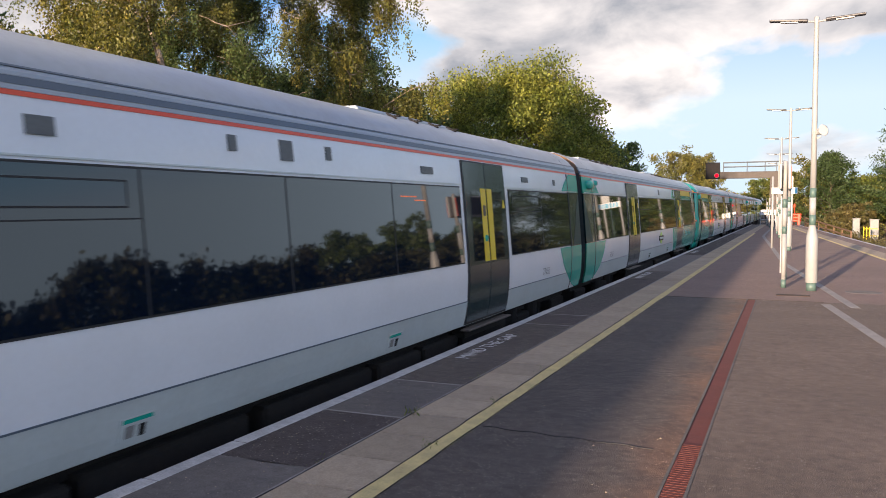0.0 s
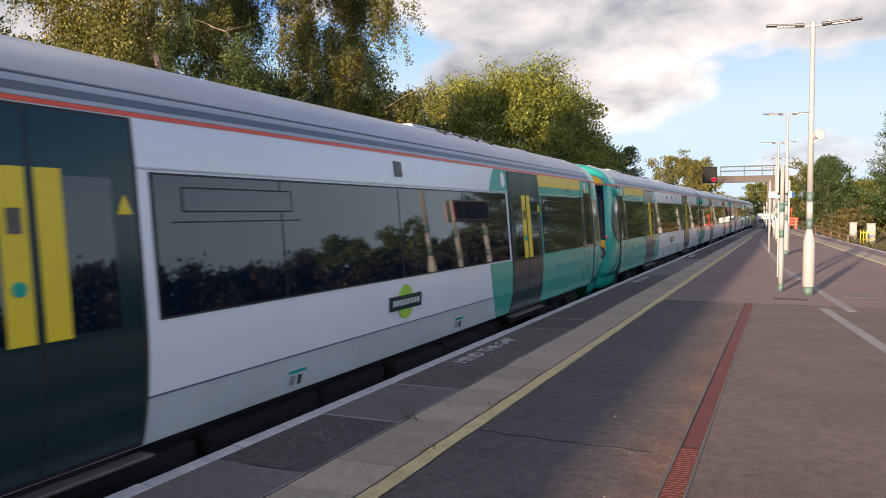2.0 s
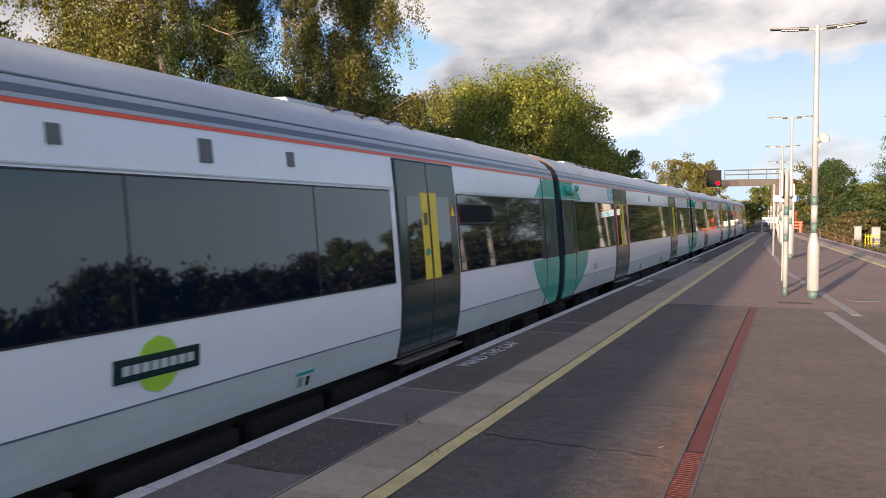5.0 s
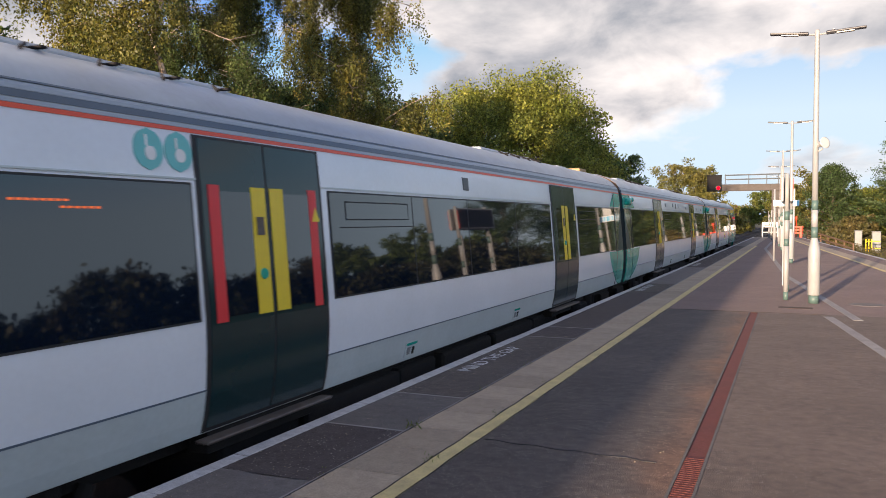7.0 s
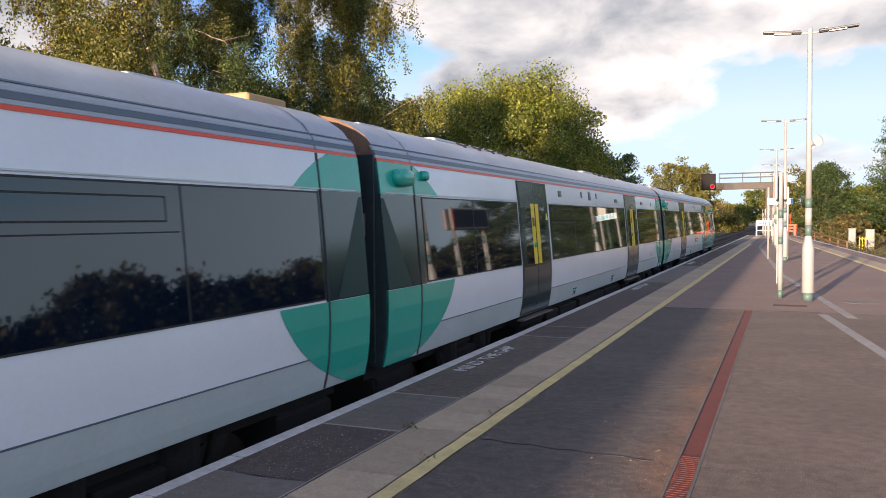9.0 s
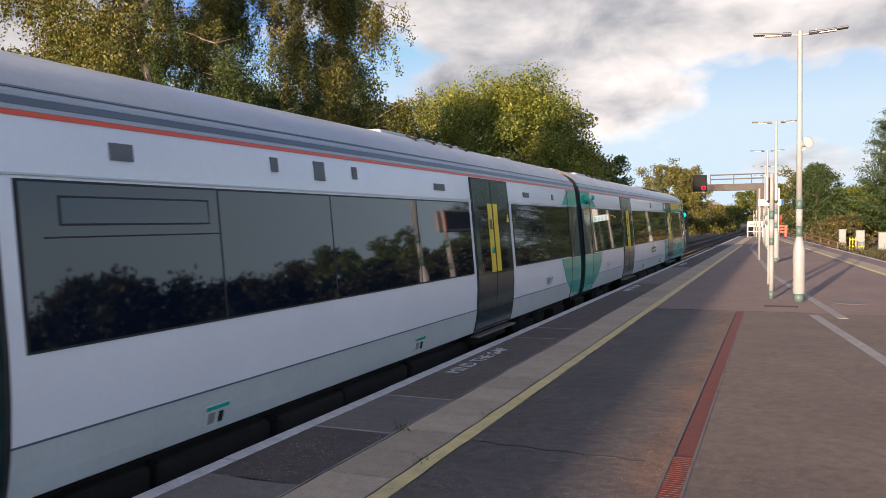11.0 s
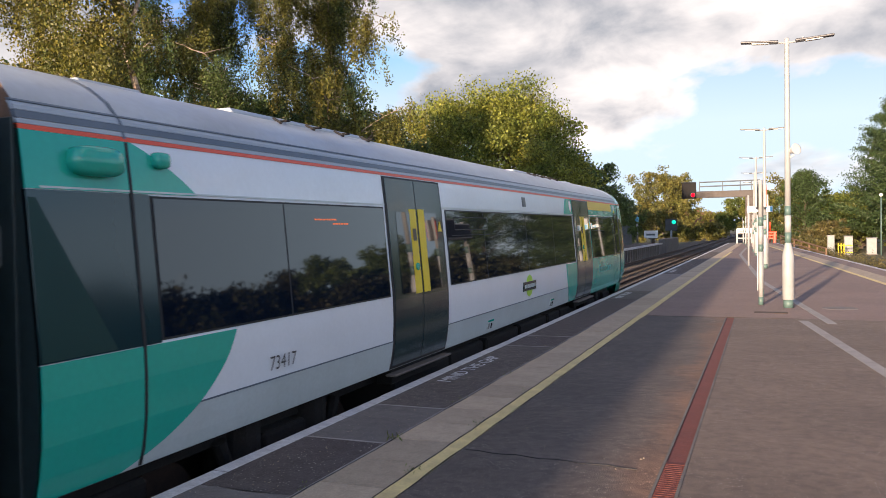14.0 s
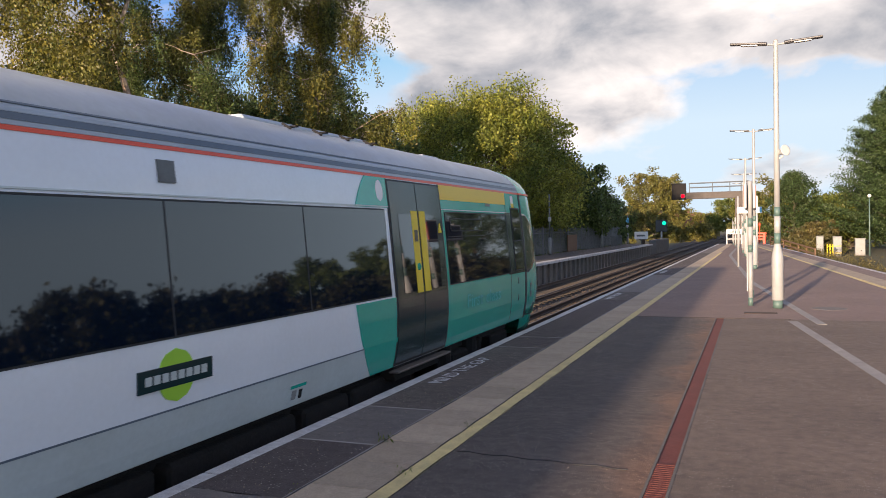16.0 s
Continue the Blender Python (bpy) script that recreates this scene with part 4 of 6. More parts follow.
def nose_point(a, z, off=0.0):
    """a: place along PLAN, from 0 at the side to 9 in the middle."""
    k = min(8, int(a))
    t = a - k
    fx = PLAN[k][0] + (PLAN[k + 1][0] - PLAN[k][0]) * t
    fy = PLAN[k][1] + (PLAN[k + 1][1] - PLAN[k][1]) * t
    dx, dy = PLAN[k + 1][0] - PLAN[k][0], PLAN[k + 1][1] - PLAN[k][1]
    n = Vector((dy, -dx * 1.35)).normalized()
    h = half(max(z, 0.16)) * between(LEAN, z)
    return Vector((h * fx + n.x * off, 0.865 * fy * between(REACH, z) + n.y * off, z))


def nose_panel(a0, a1, z0, z1, off, side, y_at, way, deep=0.03, na=8, step=0.09):
    fa = a0 if callable(a0) else (lambda z: a0)
    fb = a1 if callable(a1) else (lambda z: a1)
    bm = bmesh.new()
    rows, backs = [], []
    for z in levels(z0, z1, step):
        r, s = [], []
        for k in range(na + 1):
            a = fa(z) + (fb(z) - fa(z)) * k / na
            for lst, o in ((r, off), (s, off - deep)):
                p = nose_point(a, z, o)
                lst.append(bm.verts.new((side * p.x, y_at + way * p.y, p.z)))
        rows.append(r); backs.append(s)
    for r, s in zip(rows, rows[1:]):
        for k in range(na):
            bm.faces.new((r[k], r[k + 1], s[k + 1], s[k]))
    rim = rows[0] + [r[-1] for r in rows[1:]] + rows[-1][-2::-1] + [r[0] for r in rows[-2:0:-1]]
    rib = backs[0] + [r[-1] for r in backs[1:]] + backs[-1][-2::-1] + [r[0] for r in backs[-2:0:-1]]
    for k in range(len(rim)):
        j = (k + 1) % len(rim)
        bm.faces.new((rim[k], rib[k], rib[j], rim[j]))
    bmesh.ops.recalc_face_normals(bm, faces=bm.faces)
    return bm


def cab(car, y_at, way, number, lit):
    """The cab end: y_at is where the nose begins, way the sign of forward."""
    bm = bmesh.new()
    zs = [0.16, 0.3, 0.45, 0.62, 0.8, 1.0, 1.25, 1.5, 1.75, 2.0, 2.15, 2.30, 2.40, 2.5, 2.58, 2.66, 2.72, 2.78, 2.82, 2.85]
    rows = []
    for z in zs:
        pts = [nose_point(k * 0.5, z) for k in range(19)]
        row = [bm.verts.new((p.x, y_at + way * p.y, z)) for p in pts] + [bm.verts.new((-p.x, y_at + way * p.y, z)) for p in pts[-2::-1]]
        rows.append(row)
    for r, s in zip(rows, rows[1:]):
        for k in range(len(r) - 1):
            bm.faces.new((r[k], r[k + 1], s[k + 1], s[k]))
    bm.faces.new(rows[-1]); bm.faces.new(rows[0][::-1])
    bmesh.ops.recalc_face_normals(bm, faces=bm.faces)
    body = part("cab_nose", bm, M["green"], car, "rounded green cab nose", True)
    for s in (1, -1):
        part("orange_line", nose_panel(0, 9, 2.285, 2.315, 0.018, s, y_at, way, na=36, step=0.03), M["orange"], body, "thin orange line")
        part("yellow_panel", nose_panel(lambda z: 4.45 + max(0.0, z - 2.34) ** 1.25 * 11, 9, 2.322, 2.64, 0.012, s, y_at, way, na=14, step=0.03), M["cab_yellow"], body, "yellow panel over the windscreen")
        part("yellow_panel", nose_panel(lambda z: 4.7 if z > 0.65 else 4.7 + (0.65 - z) * 4, 9, 0.44, 1.01, 0.022, s, y_at, way, na=14), M["cab_yellow"], body, "yellow warning panel")
        part("windscreen", nose_panel(4.62, 7.6, 1.02, 2.27, 0.026, s, y_at, way, na=12), M["screen"], body, "black cab windscreen")
        part("destination_display", nose_panel(6.5, 7.3, 2.03, 2.06, 0.029, s, y_at, way, na=4), M["amber"], body, "glowing orange destination display")
        part("gangway_door", nose_panel(7.7, 9, 0.42, 2.26, 0.05, s, y_at, way, deep=0.1), M["dark_gap"], body, "dark folded gangway door")
        part("coupler_recess", nose_panel(lambda z: 5.0 + (0.45 - z) * 3, 9, 0.18, 0.455, 0.026, s, y_at, way, na=14), M["black"], body, "black recess under the yellow panel")
        # headlight cluster
        p = nose_point(5.35, 0.78, 0.0)
        hl = bmesh.new()
        tube((0, 0, 0), (0, way * 0.05, 0), 0.17, 0.16, 22, hl)
        ob = part("headlight", hl, M["black"], body, "black round headlight surround")
        ob.matrix_basis = pose(s * (p.x - 0.02), y_at + way * (p.y + 0.01), 0.72, 0, 0, -s * way * 24)
        lens = turned([(0.005, 0.0), (0.085, 0.012), (0.10, -0.01), (0.10, -0.03)][::-1], 20)
        for v in lens.verts:
            v.co = Vector((v.co.x, way * (0.055 + v.co.z), v.co.y))
        bmesh.ops.recalc_face_normals(lens, faces=lens.faces)
        part("lens", lens, M["lamp_glass"], ob, "clear headlight lens", True)
        p2 = nose_point(6.3, 0.78, 0.0)
        tl = tube((0, 0, 0), (0, way * 0.04, 0), 0.12, 0.11, 18)
        ob = part("tail_light", tl, M["black"], body, "dark tail light")
        ob.matrix_basis = pose(s * p2.x, y_at + way * (p2.y + 0.02), 0.70, 0, 0, -s * way * 8)
        # dark round patch over the cab side
        part("side_glazing", nose_panel(0.0, lambda z: 2.85 * math.sqrt(max(0.0, 1 - ((z - 1.45) / 0.52) ** 2)) + 0.02, 0.94, 1.96, 0.009, s, y_at, way, step=0.05), M["teal"], body, "dark rounded cab side patch", True)
        part("side_recess", nose_panel(0.9, 1.25, 0.5, 0.74, 0.004, s, y_at, way), M["dark_gap"], body, "small dark access recess")
        part("access_panel", nose_panel(0.75, 1.45, 0.42, 0.80, 0.004, s, y_at, way), M["green"], body, "green access panel")
        part("lifting_hole", nose_panel(1.9, 2.4, 0.24, 0.36, 0.004, s, y_at, way), M["dark_gap"], body)
        nt = part("notice", nose_panel(4.2, 4.55, 1.05, 1.12, 0.016, s, y_at, way, na=2), M["sign_white"], body, "small white and red notice")
        part("notice_mark", nose_panel(4.2, 4.4, 1.05, 1.12, 0.020, s, y_at, way, na=2), M["red"], nt, "red block")
        part("notice_mark", nose_panel(4.4, 4.55, 1.05, 1.085, 0.020, s, y_at, way, na=2), M["door_yellow"], nt, "yellow block")
        if way < 0:
            part("camera_pod", mirror_pod(s), M["green"], body, "green side camera pod", True).matrix_basis = pose(s * half(2.12), y_at + way * 0.22, 2.12)
        # the black joint between cab and body
        part("body_joint", skin(0.16, 2.28, y_at - 0.05, y_at + 0.04, 0.0135, s), M["rubber"], car, "black body joint")
    part("valance", nose_valance(y_at, way), M["green"], car, "green valance under the nose", True)
    part("snow_plough", box(-1.0, 1.0, min(y_at + way * 0.6, y_at + way * 1.3), max(y_at + way * 0.6, y_at + way * 1.3), -0.68, -0.2, 0.05), M["under"], car)
    cp = bmesh.new()
    tube((0, y_at + way * 1.3, 0.05), (0, y_at + way * 1.84, 0.05), 0.13, n=14, bm=cp)
    box(-0.22, 0.22, min(y_at + way * 1.68, y_at + way * 1.86), max(y_at + way * 1.68, y_at + way * 1.86), -0.15, 0.25, 0.04, cp)
    part("coupler", cp, M["under"], car, "dark automatic coupler")
    txt = lettering(number, 0.135)
    w = max(v.co.x for v in txt.verts)
    for v in txt.verts:
        px, py, _ = v.co
        xx = (px - w / 2) * 1.05
        side_x = 0.80 + xx
        a = 4.7 + (1.255 - side_x) / (1.255 - 0.70) * 2.1
        p = nose_point(max(4.6, min(8.9, a)), 0.885 + py, 0.030)
        v.co = Vector((p.x if way < 0 else -p.x, y_at + way * p.y, p.z))
    part("unit_number", txt, M["black"], body, "black unit number")


def mirror_pod(s):
    bm = bmesh.new()
    bmesh.ops.create_uvsphere(bm, u_segments=14, v_segments=8, radius=1)
    for v in bm.verts:
        x, y, z = v.co
        sg = lambda q: math.copysign(abs(q) ** 0.6, q)
        v.co = Vector((sg(x) * 0.09, sg(y) * 0.21, sg(z) * 0.095))
    return bm


def nose_valance(y_at, way):
    bm = bmesh.new()
    rows = []
    for z, k in ((-0.12, 0.93), (0.0, 0.955), (0.12, 0.97), (0.2, 0.975)):
        pts = [nose_point(j * 0.5, 0.2) for j in range(19)]
        row = [(p.x * k, y_at + way * (p.y * k), z) for p in pts] + [(-p.x * k, y_at + way * (p.y * k), z) for p in pts[-2::-1]]
        rows.append([bm.verts.new(c) for c in row])
    for r, s in zip(rows, rows[1:]):
        for k in range(len(r) - 1):
            bm.faces.new((r[k], r[k + 1], s[k + 1], s[k]))
    bm.faces.new(rows[0][::-1])
    bmesh.ops.recalc_face_normals(bm, faces=bm.faces)
    return bm


BODY = 19.83     # body length of an inner car; ends square at both gangways
JOINT = 19.29    # from the gangway end of a driving car to the joint behind its nose


def carriage(label, seed, cab_end=None, number="", unit="", disabled=False, badge=None, vents=(), text_at=None, hoppers=(False, True, True), displays=(), rear_door=13.80):
    """A car with its leading end at y = 0. cab_end: None, 'rear' or 'front'."""
    car = thing("train_carriage", label, "train carriage", "train")
    b0, b1 = 0.0, BODY
    if cab_end == "rear":
        b1 = JOINT
    if cab_end == "front":
        b0 = BODY - JOINT

    def f(y):                      # measured from the gangway end
        return y if cab_end != "front" else BODY - y

    def span(a, b):
        return tuple(sorted((f(a), f(b))))

    main = part("body", shell(b0, b1, 0.16, 2.31), [M["white"], M["dark_gap"]], car, "white body sides")
    part("roof", shell(b0 + 0.02, b1 - 0.02, 2.305, 2.855), [M["roof"], M["timber"]], car, "grey curved roof")
    for s in (1, -1):
        part("orange_line", skin(2.285, 2.315, b0, b1, 0.005, s, step=0.03), M["orange"], car, "thin orange line under the roof")
        part("roof_band", skin(2.318, 2.345, b0, b1, 0.004, s, step=0.03), M["roof_pale"], car, "pale blue-grey band")
        part("roof_band", skin(2.35, 2.395, b0, b1, 0.005, s, step=0.03), M["roof_band"], car, "dark blue-grey band")
        part("roof_band", skin(2.398, 2.445, b0, b1, 0.004, s, step=0.03), M["roof_pale"], car, "pale blue-grey band")
        part("gutter", skin(2.448, 2.462, b0, b1, 0.012, s, step=0.03), M["roof_band"], car, "dark rain gutter")
        part("skirt", skin(0.165, 0.475, b0 + 0.01, b1 - 0.01, 0.004, s), M["skirt_grey"], car, "pale grey lower skirt")
        part("seam", skin(0.474, 0.486, b0, b1, 0.007, s), M["roof_band"], car, "dark seam line")
        part("rain_strip", skin(1.955, 1.968, b0 + 0.1, b1 - 0.1, 0.010, s), M["skirt_grey"], car, "thin strip over the windows")
        # green rounds at the gangway ends
        ends = [(0.0, 1)] if cab_end == "rear" else [(BODY, -1)] if cab_end == "front" else [(0.0, 1), (BODY, -1)]
        for ye, d in ends:
            for z0, z1 in ((0.165, 0.95), (1.95, 2.283)):
                g = skin(z0, z1, (lambda z: ye) if d > 0 else (lambda z: ye - max(0.05, spot(z) - 0.60)), (lambda z: ye + max(0.05, spot(z) - 0.31)) if d > 0 else (lambda z: ye), 0.009, s, step=0.02)
                part("green_round", g, M["green"], car, "round green livery patch")
            lo, hi = sorted((ye, ye + d * (0.99 if d > 0 or cab_end == "front" else 0.80)))
            part("end_glazing", skin(0.955, 1.945, lo, hi, 0.006, s), M["teal"], car, "dark tinted end panel")
            lo, hi = sorted((ye + d * (0.81 if d > 0 else 0.75), ye + d * (0.835 if d > 0 else 0.775)))
            part("end_joint", skin(0.17, 2.28, lo, hi, 0.013, s), M["rubber"], car, "dark body joint")
            # dark reflection low on the end panel, drawn as a wedge
            wedge = lambda z: 0.06 + 0.52 * (1.90 - z) / 0.92
            if d > 0:
                part("end_wedge", skin(0.965, 1.90, ye + 0.01, lambda z: ye + wedge(z), 0.0085, s), M["wedge"], car, "very dark green wedge painting a dark reflection on the end panel")
            else:
                part("end_wedge", skin(0.965, 1.90, lambda z: ye - wedge(z), ye - 0.01, 0.0085, s), M["wedge"], car, "very dark green wedge painting a dark reflection on the end panel")
            if d > 0:
                part("camera_pod", mirror_pod(s), M["green"], car, "green side camera pod", True).matrix_basis = pose(s * (half(2.13) + 0.03), 0.52, 2.13)
                part("camera_pod", mirror_pod(s), M["green"], car, "small green side camera", True).matrix_basis = pose(s * (half(2.17) + 0.02), 1.12, 2.18) @ Matrix.Diagonal((0.6, 0.35, 0.6, 1))
        # windows and doors
        back = rear_door if cab_end is None else JOINT - 5.45
        d1, d2 = span(4.67, 6.25), span(back, back + 1.58)
        w1, w2 = span(1.02, 4.57), span(6.42, back - 0.15)
        side_window(car, *w1, s, hopper=(w1[0] + 0.15 if hoppers[0] else None), splits=(span(2.62, 2.62)[0],))
        side_window(car, *w2, s, hopper=(w2[0] + 0.25 if hoppers[1] else None), splits=tuple(f(q) for q in ((8.15, 9.8, 11.75) if cab_end is None else (7.88, 10.08, 11.95))))
        sliding_door(car, d1[0], s, disabled)
        sliding_door(car, d2[0], s)
        if cab_end is None:
            w3 = span(back + 1.78, 19.0)
            side_window(car, *w3, s, hopper=(w3[0] + 0.12 if hoppers[2] else None), splits=(f(17.22),))
        else:
            g = span(back + 1.58, JOINT)
            part("green_panel", skin(0.165, 0.95, *g, 0.009, s), M["green"], car, "green side panel")
            part("green_panel", skin(1.95, 2.283, *g, 0.009, s), M["green"], car, "green side panel")
            part("green_panel", skin(0.95, 1.95, *g, 0.0035, s), M["green"], car, "green side panel")
            ya = f(back)
            dd = -1 if cab_end == "rear" else 1
            for z0, z1 in ((0.165, 0.95), (1.95, 2.283)):
                cut = (lambda z: 1.02 * math.sqrt(max(0.0, 1 - ((z - 1.2) / 1.28) ** 2)))
                if dd < 0:
                    gg = skin(z0, z1, lambda z: ya - cut(z), lambda z: ya, 0.009, s, step=0.035)
                else:
                    gg = skin(z0, z1, lambda z: ya, lambda z: ya + cut(z), 0.009, s, step=0.035)
                part("green_round", gg, M["green"], car, "round green livery patch")
            nd = f(back - 0.22)
            part("class_symbol", skin(2.02, 2.25, lambda z: nd - 0.09 * math.sqrt(max(0.0, 1 - ((z - 2.135) / 0.116) ** 2)), lambda z: nd + 0.09 * math.sqrt(max(0.0, 1 - ((z - 2.135) / 0.116) ** 2)), 0.012, s, step=0.02), M["sign_white"], car, "small pale class symbol")
            w3 = span(JOINT - 3.72, JOINT - 0.96)
            side_window(car, *w3, s, hopper=(w3[0] + 0.15 if hoppers[2] else None))
            part("first_class_band", skin(2.09, 2.283, *span(JOINT - 3.84, JOINT - 0.88), 0.0125, s), M["class_yellow"], car, "yellow first class band")
            lv = span(JOINT - 1.95, JOINT - 1.72)
            part("side_vent", skin(2.045, 2.085, *lv, 0.014, s), M["fence"], car, "small grey louvre over the window")
            cd = span(JOINT - 0.90, JOINT - 0.07)
            part("cab_glazing", skin(0.955, 1.96, *span(JOINT - 1.0, JOINT), 0.008, s), M["teal"], car, "dark cab side panel")
            dr = part("cab_door", skin(0.2, 2.25, cd[0], cd[1], 0.0105, s), M["green"], car, "green cab door")
            part("cab_glazing", skin(0.955, 1.96, *cd, 0.0125, s), M["teal"], dr, "dark tinted door panel")
            cw = span(JOINT - 0.64, JOINT - 0.13)
            part("door_window", skin(1.0, 2.05, cw[0], cw[1], 0.018, s), M["rubber"], dr, "black cab window frame")
            part("cab_window", skin(1.02, 1.49, cw[0] + 0.025, cw[1] - 0.025, 0.022, s), M["glass"], dr, "dark lower cab window")
            part("cab_window", skin(1.51, 2.025, cw[0] + 0.025, cw[1] - 0.025, 0.022, s), M["glass"], dr, "dark upper cab window")
            for q in (cd[0] - 0.012, cd[1]):
                part("door_gap", skin(0.2, 2.25, q, q + 0.012, 0.012, s), M["rubber"], dr)
            c = (cd[0] + cd[1]) / 2
            for z in (0.5, 0.78):
                part("hand_hold", skin(z, z + 0.1, c - 0.02, c + 0.02, 0.014, s), M["dark_gap"], dr, "small dark hand hold")
            part("notice", skin(2.04, 2.25, c - 0.075, c + 0.075, 0.016, s), M["sign_white"], dr, "white and yellow warning notice")
            part("notice", skin(2.05, 2.12, c - 0.068, c + 0.068, 0.019, s), M["door_yellow"], dr)
            tx = span(JOINT - 3.12, JOINT - 1.5)
            if s > 0:
                add_text(car, "First", 0.27, tx[0], 0.61, M["pale_green"], s, "lettering", "pale green word First", wide=0.70)
                add_text(car, "class", 0.27, tx[0] + 0.84, 0.61, M["pale_green"], s, "lettering", "pale green word class", wide=0.76)
    for ye in ([0.82] if cab_end == "rear" else [BODY - 0.76] if cab_end == "front" else [0.82, BODY - 0.76]):
        part("roof_joint", roof_hoop(ye), M["roof_band"], car, "dark seam across the roof")
    # gangway ends
    for ye, d in ([(0.0, 1)] if cab_end == "rear" else [(BODY, -1)] if cab_end == "front" else [(0.0, 1), (BODY, -1)]):
        lo, hi = sorted((ye, ye - d * 0.215))
        part("gangway", box(-0.72, 0.72, lo, hi, 0.1, 2.45, 0.05), M["dark_gap"], car, "dark rubber gangway bellows")
        part("end_fitting", box(0.95, 1.15, min(ye, ye - d * 0.12), max(ye, ye - d * 0.12), 1.5, 1.75, 0.02), M["fence"], car)
        lo, hi = sorted((ye, ye - d * 0.02))
        part("end_wall", box(-1.25, 1.25, lo, hi, 0.2, 2.35, 0.005), M["dark_gap"], car, "dark car end wall")
    for y, z0, z1, w in vents:
        vent(car, y, z0, z1, w)
    for y in (7.90, 11.58):
        hb = part("release_hatch", skin(0.20, 0.36, y, y + 0.30, 0.010, 1), M["skirt_grey"], car, "small hatch with a green label in the skirt")
        part("label", skin(0.325, 0.352, y + 0.02, y + 0.28, 0.013, 1), M["green"], hb)
        part("recess", skin(0.225, 0.305, y + 0.05, y + 0.12, 0.013, 1), M["cabinet"], hb, "small grey recess")
        part("recess", skin(0.22, 0.30, y + 0.17, y + 0.22, 0.013, 1), M["under"], hb, "small dark recess")
    for y in displays:
        for z, a, b in ((1.785, 0.0, 0.40), (1.745, 0.34, 0.62)):
            k = a
            while k < b:
                part("display_row", skin(z, z + 0.014, y + k, y + k + 0.035, 0.0115, 1), M["amber"], car, "glowing orange display bar")
                k += 0.052
    if number:
        add_text(car, number, 0.165, text_at or 2.25, 0.555, M["number"], 1, label="thin black carriage number", wide=0.40)
    if badge is not None:
        bd = part("badge", skin(0.53, 0.90, lambda z: badge - math.sqrt(max(0, 0.185 ** 2 - (z - 0.715) ** 2)), lambda z: badge + math.sqrt(max(0, 0.185 ** 2 - (z - 0.715) ** 2)), 0.011, 1, step=0.03), M["lime"], car, "round lime green badge with a dark bar")
        part("badge_bar", skin(0.64, 0.79, badge - 0.39, badge + 0.39, 0.015, 1), M["door"], bd, "dark green bar")
        for k in range(8):
            a = badge - 0.325 + k * 0.0835
            part("badge_mark", skin(0.685, 0.745, a, a + 0.062, 0.018, 1, step=0.06), M["skirt_grey"], bd, "pale bar")
    if disabled:
        # low box whose tan colour paints a sunlit piece of roof
        part("roof_cover", box(-0.55, 0.5, 19.15, 19.8, 2.74, 2.885, 0.02), M["tan"], car, "low roof end panel with sunlit tan painted on")
        for k in (0, 1):
            c = f(4.21) + k * 0.285
            part("access_symbol", skin(2.00, 2.28, lambda z, c=c: c - math.sqrt(max(0, 0.135 ** 2 - (z - 2.14) ** 2)), lambda z, c=c: c + math.sqrt(max(0, 0.135 ** 2 - (z - 2.14) ** 2)), 0.008, 1, step=0.028), M["symbol_teal"], car, "round pale teal access symbol")
            part("pictogram", skin(2.07, 2.16, lambda z, c=c: c - math.sqrt(max(0, 0.05 ** 2 - (z - 2.115) ** 2)) + 0.01, lambda z, c=c: c + math.sqrt(max(0, 0.05 ** 2 - (z - 2.115) ** 2)) + 0.01, 0.012, 1, step=0.015), M["sign_white"], car)
            part("pictogram", skin(2.16, 2.235, c - 0.03, c - 0.012, 0.012, 1, step=0.03), M["sign_white"], car)
    for y in (f(2.9), f(BODY - 2.9) if cab_end is None else f(16.6)):
        bogie(car, y)
    underframe(car, b0 + 0.1, b1 - 0.1, seed)
    roof_kit(car, b0, b1)
    if cab_end == "rear":
        cab(car, JOINT, 1, unit, False)
    if cab_end == "front":
        cab(car, BODY - JOINT, -1, unit, False)
    return car


VENTS = ((7.33, 2.08, 2.19, 0.2), (9.1, 2.10, 2.22, 0.10), (9.78, 2.06, 2.23, 0.18), (10.5, 2.10, 2.22, 0.09), (12.55, 2.06, 2.14, 0.33), (16.28, 2.06, 2.14, 0.33), (18.1, 2.05, 2.15, 0.11))
FEW = ((10.06, 2.05, 2.21, 0.18),)
TRAIN = [
    (carriage("white and green electric train carriage with dark flush windows", 1, None, "77152", text_at=17.15, vents=VENTS, displays=(11.95,)), -5.58),
    (carriage("white and green driving carriage with a yellow first class band", 2, "rear", "78552", "377 452", badge=10.12, vents=FEW), 14.67),
    (carriage("green driving carriage with a yellow cab front and first class band", 3, "front", "", "377 417", badge=9.95, vents=((10.5, 2.05, 2.22, 0.14), (9.2, 2.08, 2.2, 0.1), (11.6, 2.08, 2.2, 0.1))), 36.38),
    (carriage("white and green electric train carriage with red-edged doors", 4, None, "78617", disabled=True, vents=((9.74, 2.05, 2.21, 0.18),), displays=(3.12,)), 56.63),
    (carriage("white and green electric train carriage with small grey vents", 5, None, "78817", vents=tuple((y - 0.2, a, b, w) for y, a, b, w in VENTS), text_at=17.15, rear_door=13.62), 76.88),
    (carriage("white and green driving carriage at the tail of the train", 6, "rear", "73417", "377 417", badge=10.08, vents=FEW, displays=(3.12,)), 97.13),
]
for k in (1, 2):
    TRAIN.append((copy_thing(TRAIN[0][0], pose(0, 0, 0)), TRAIN[0][1] - 20.25 * k))
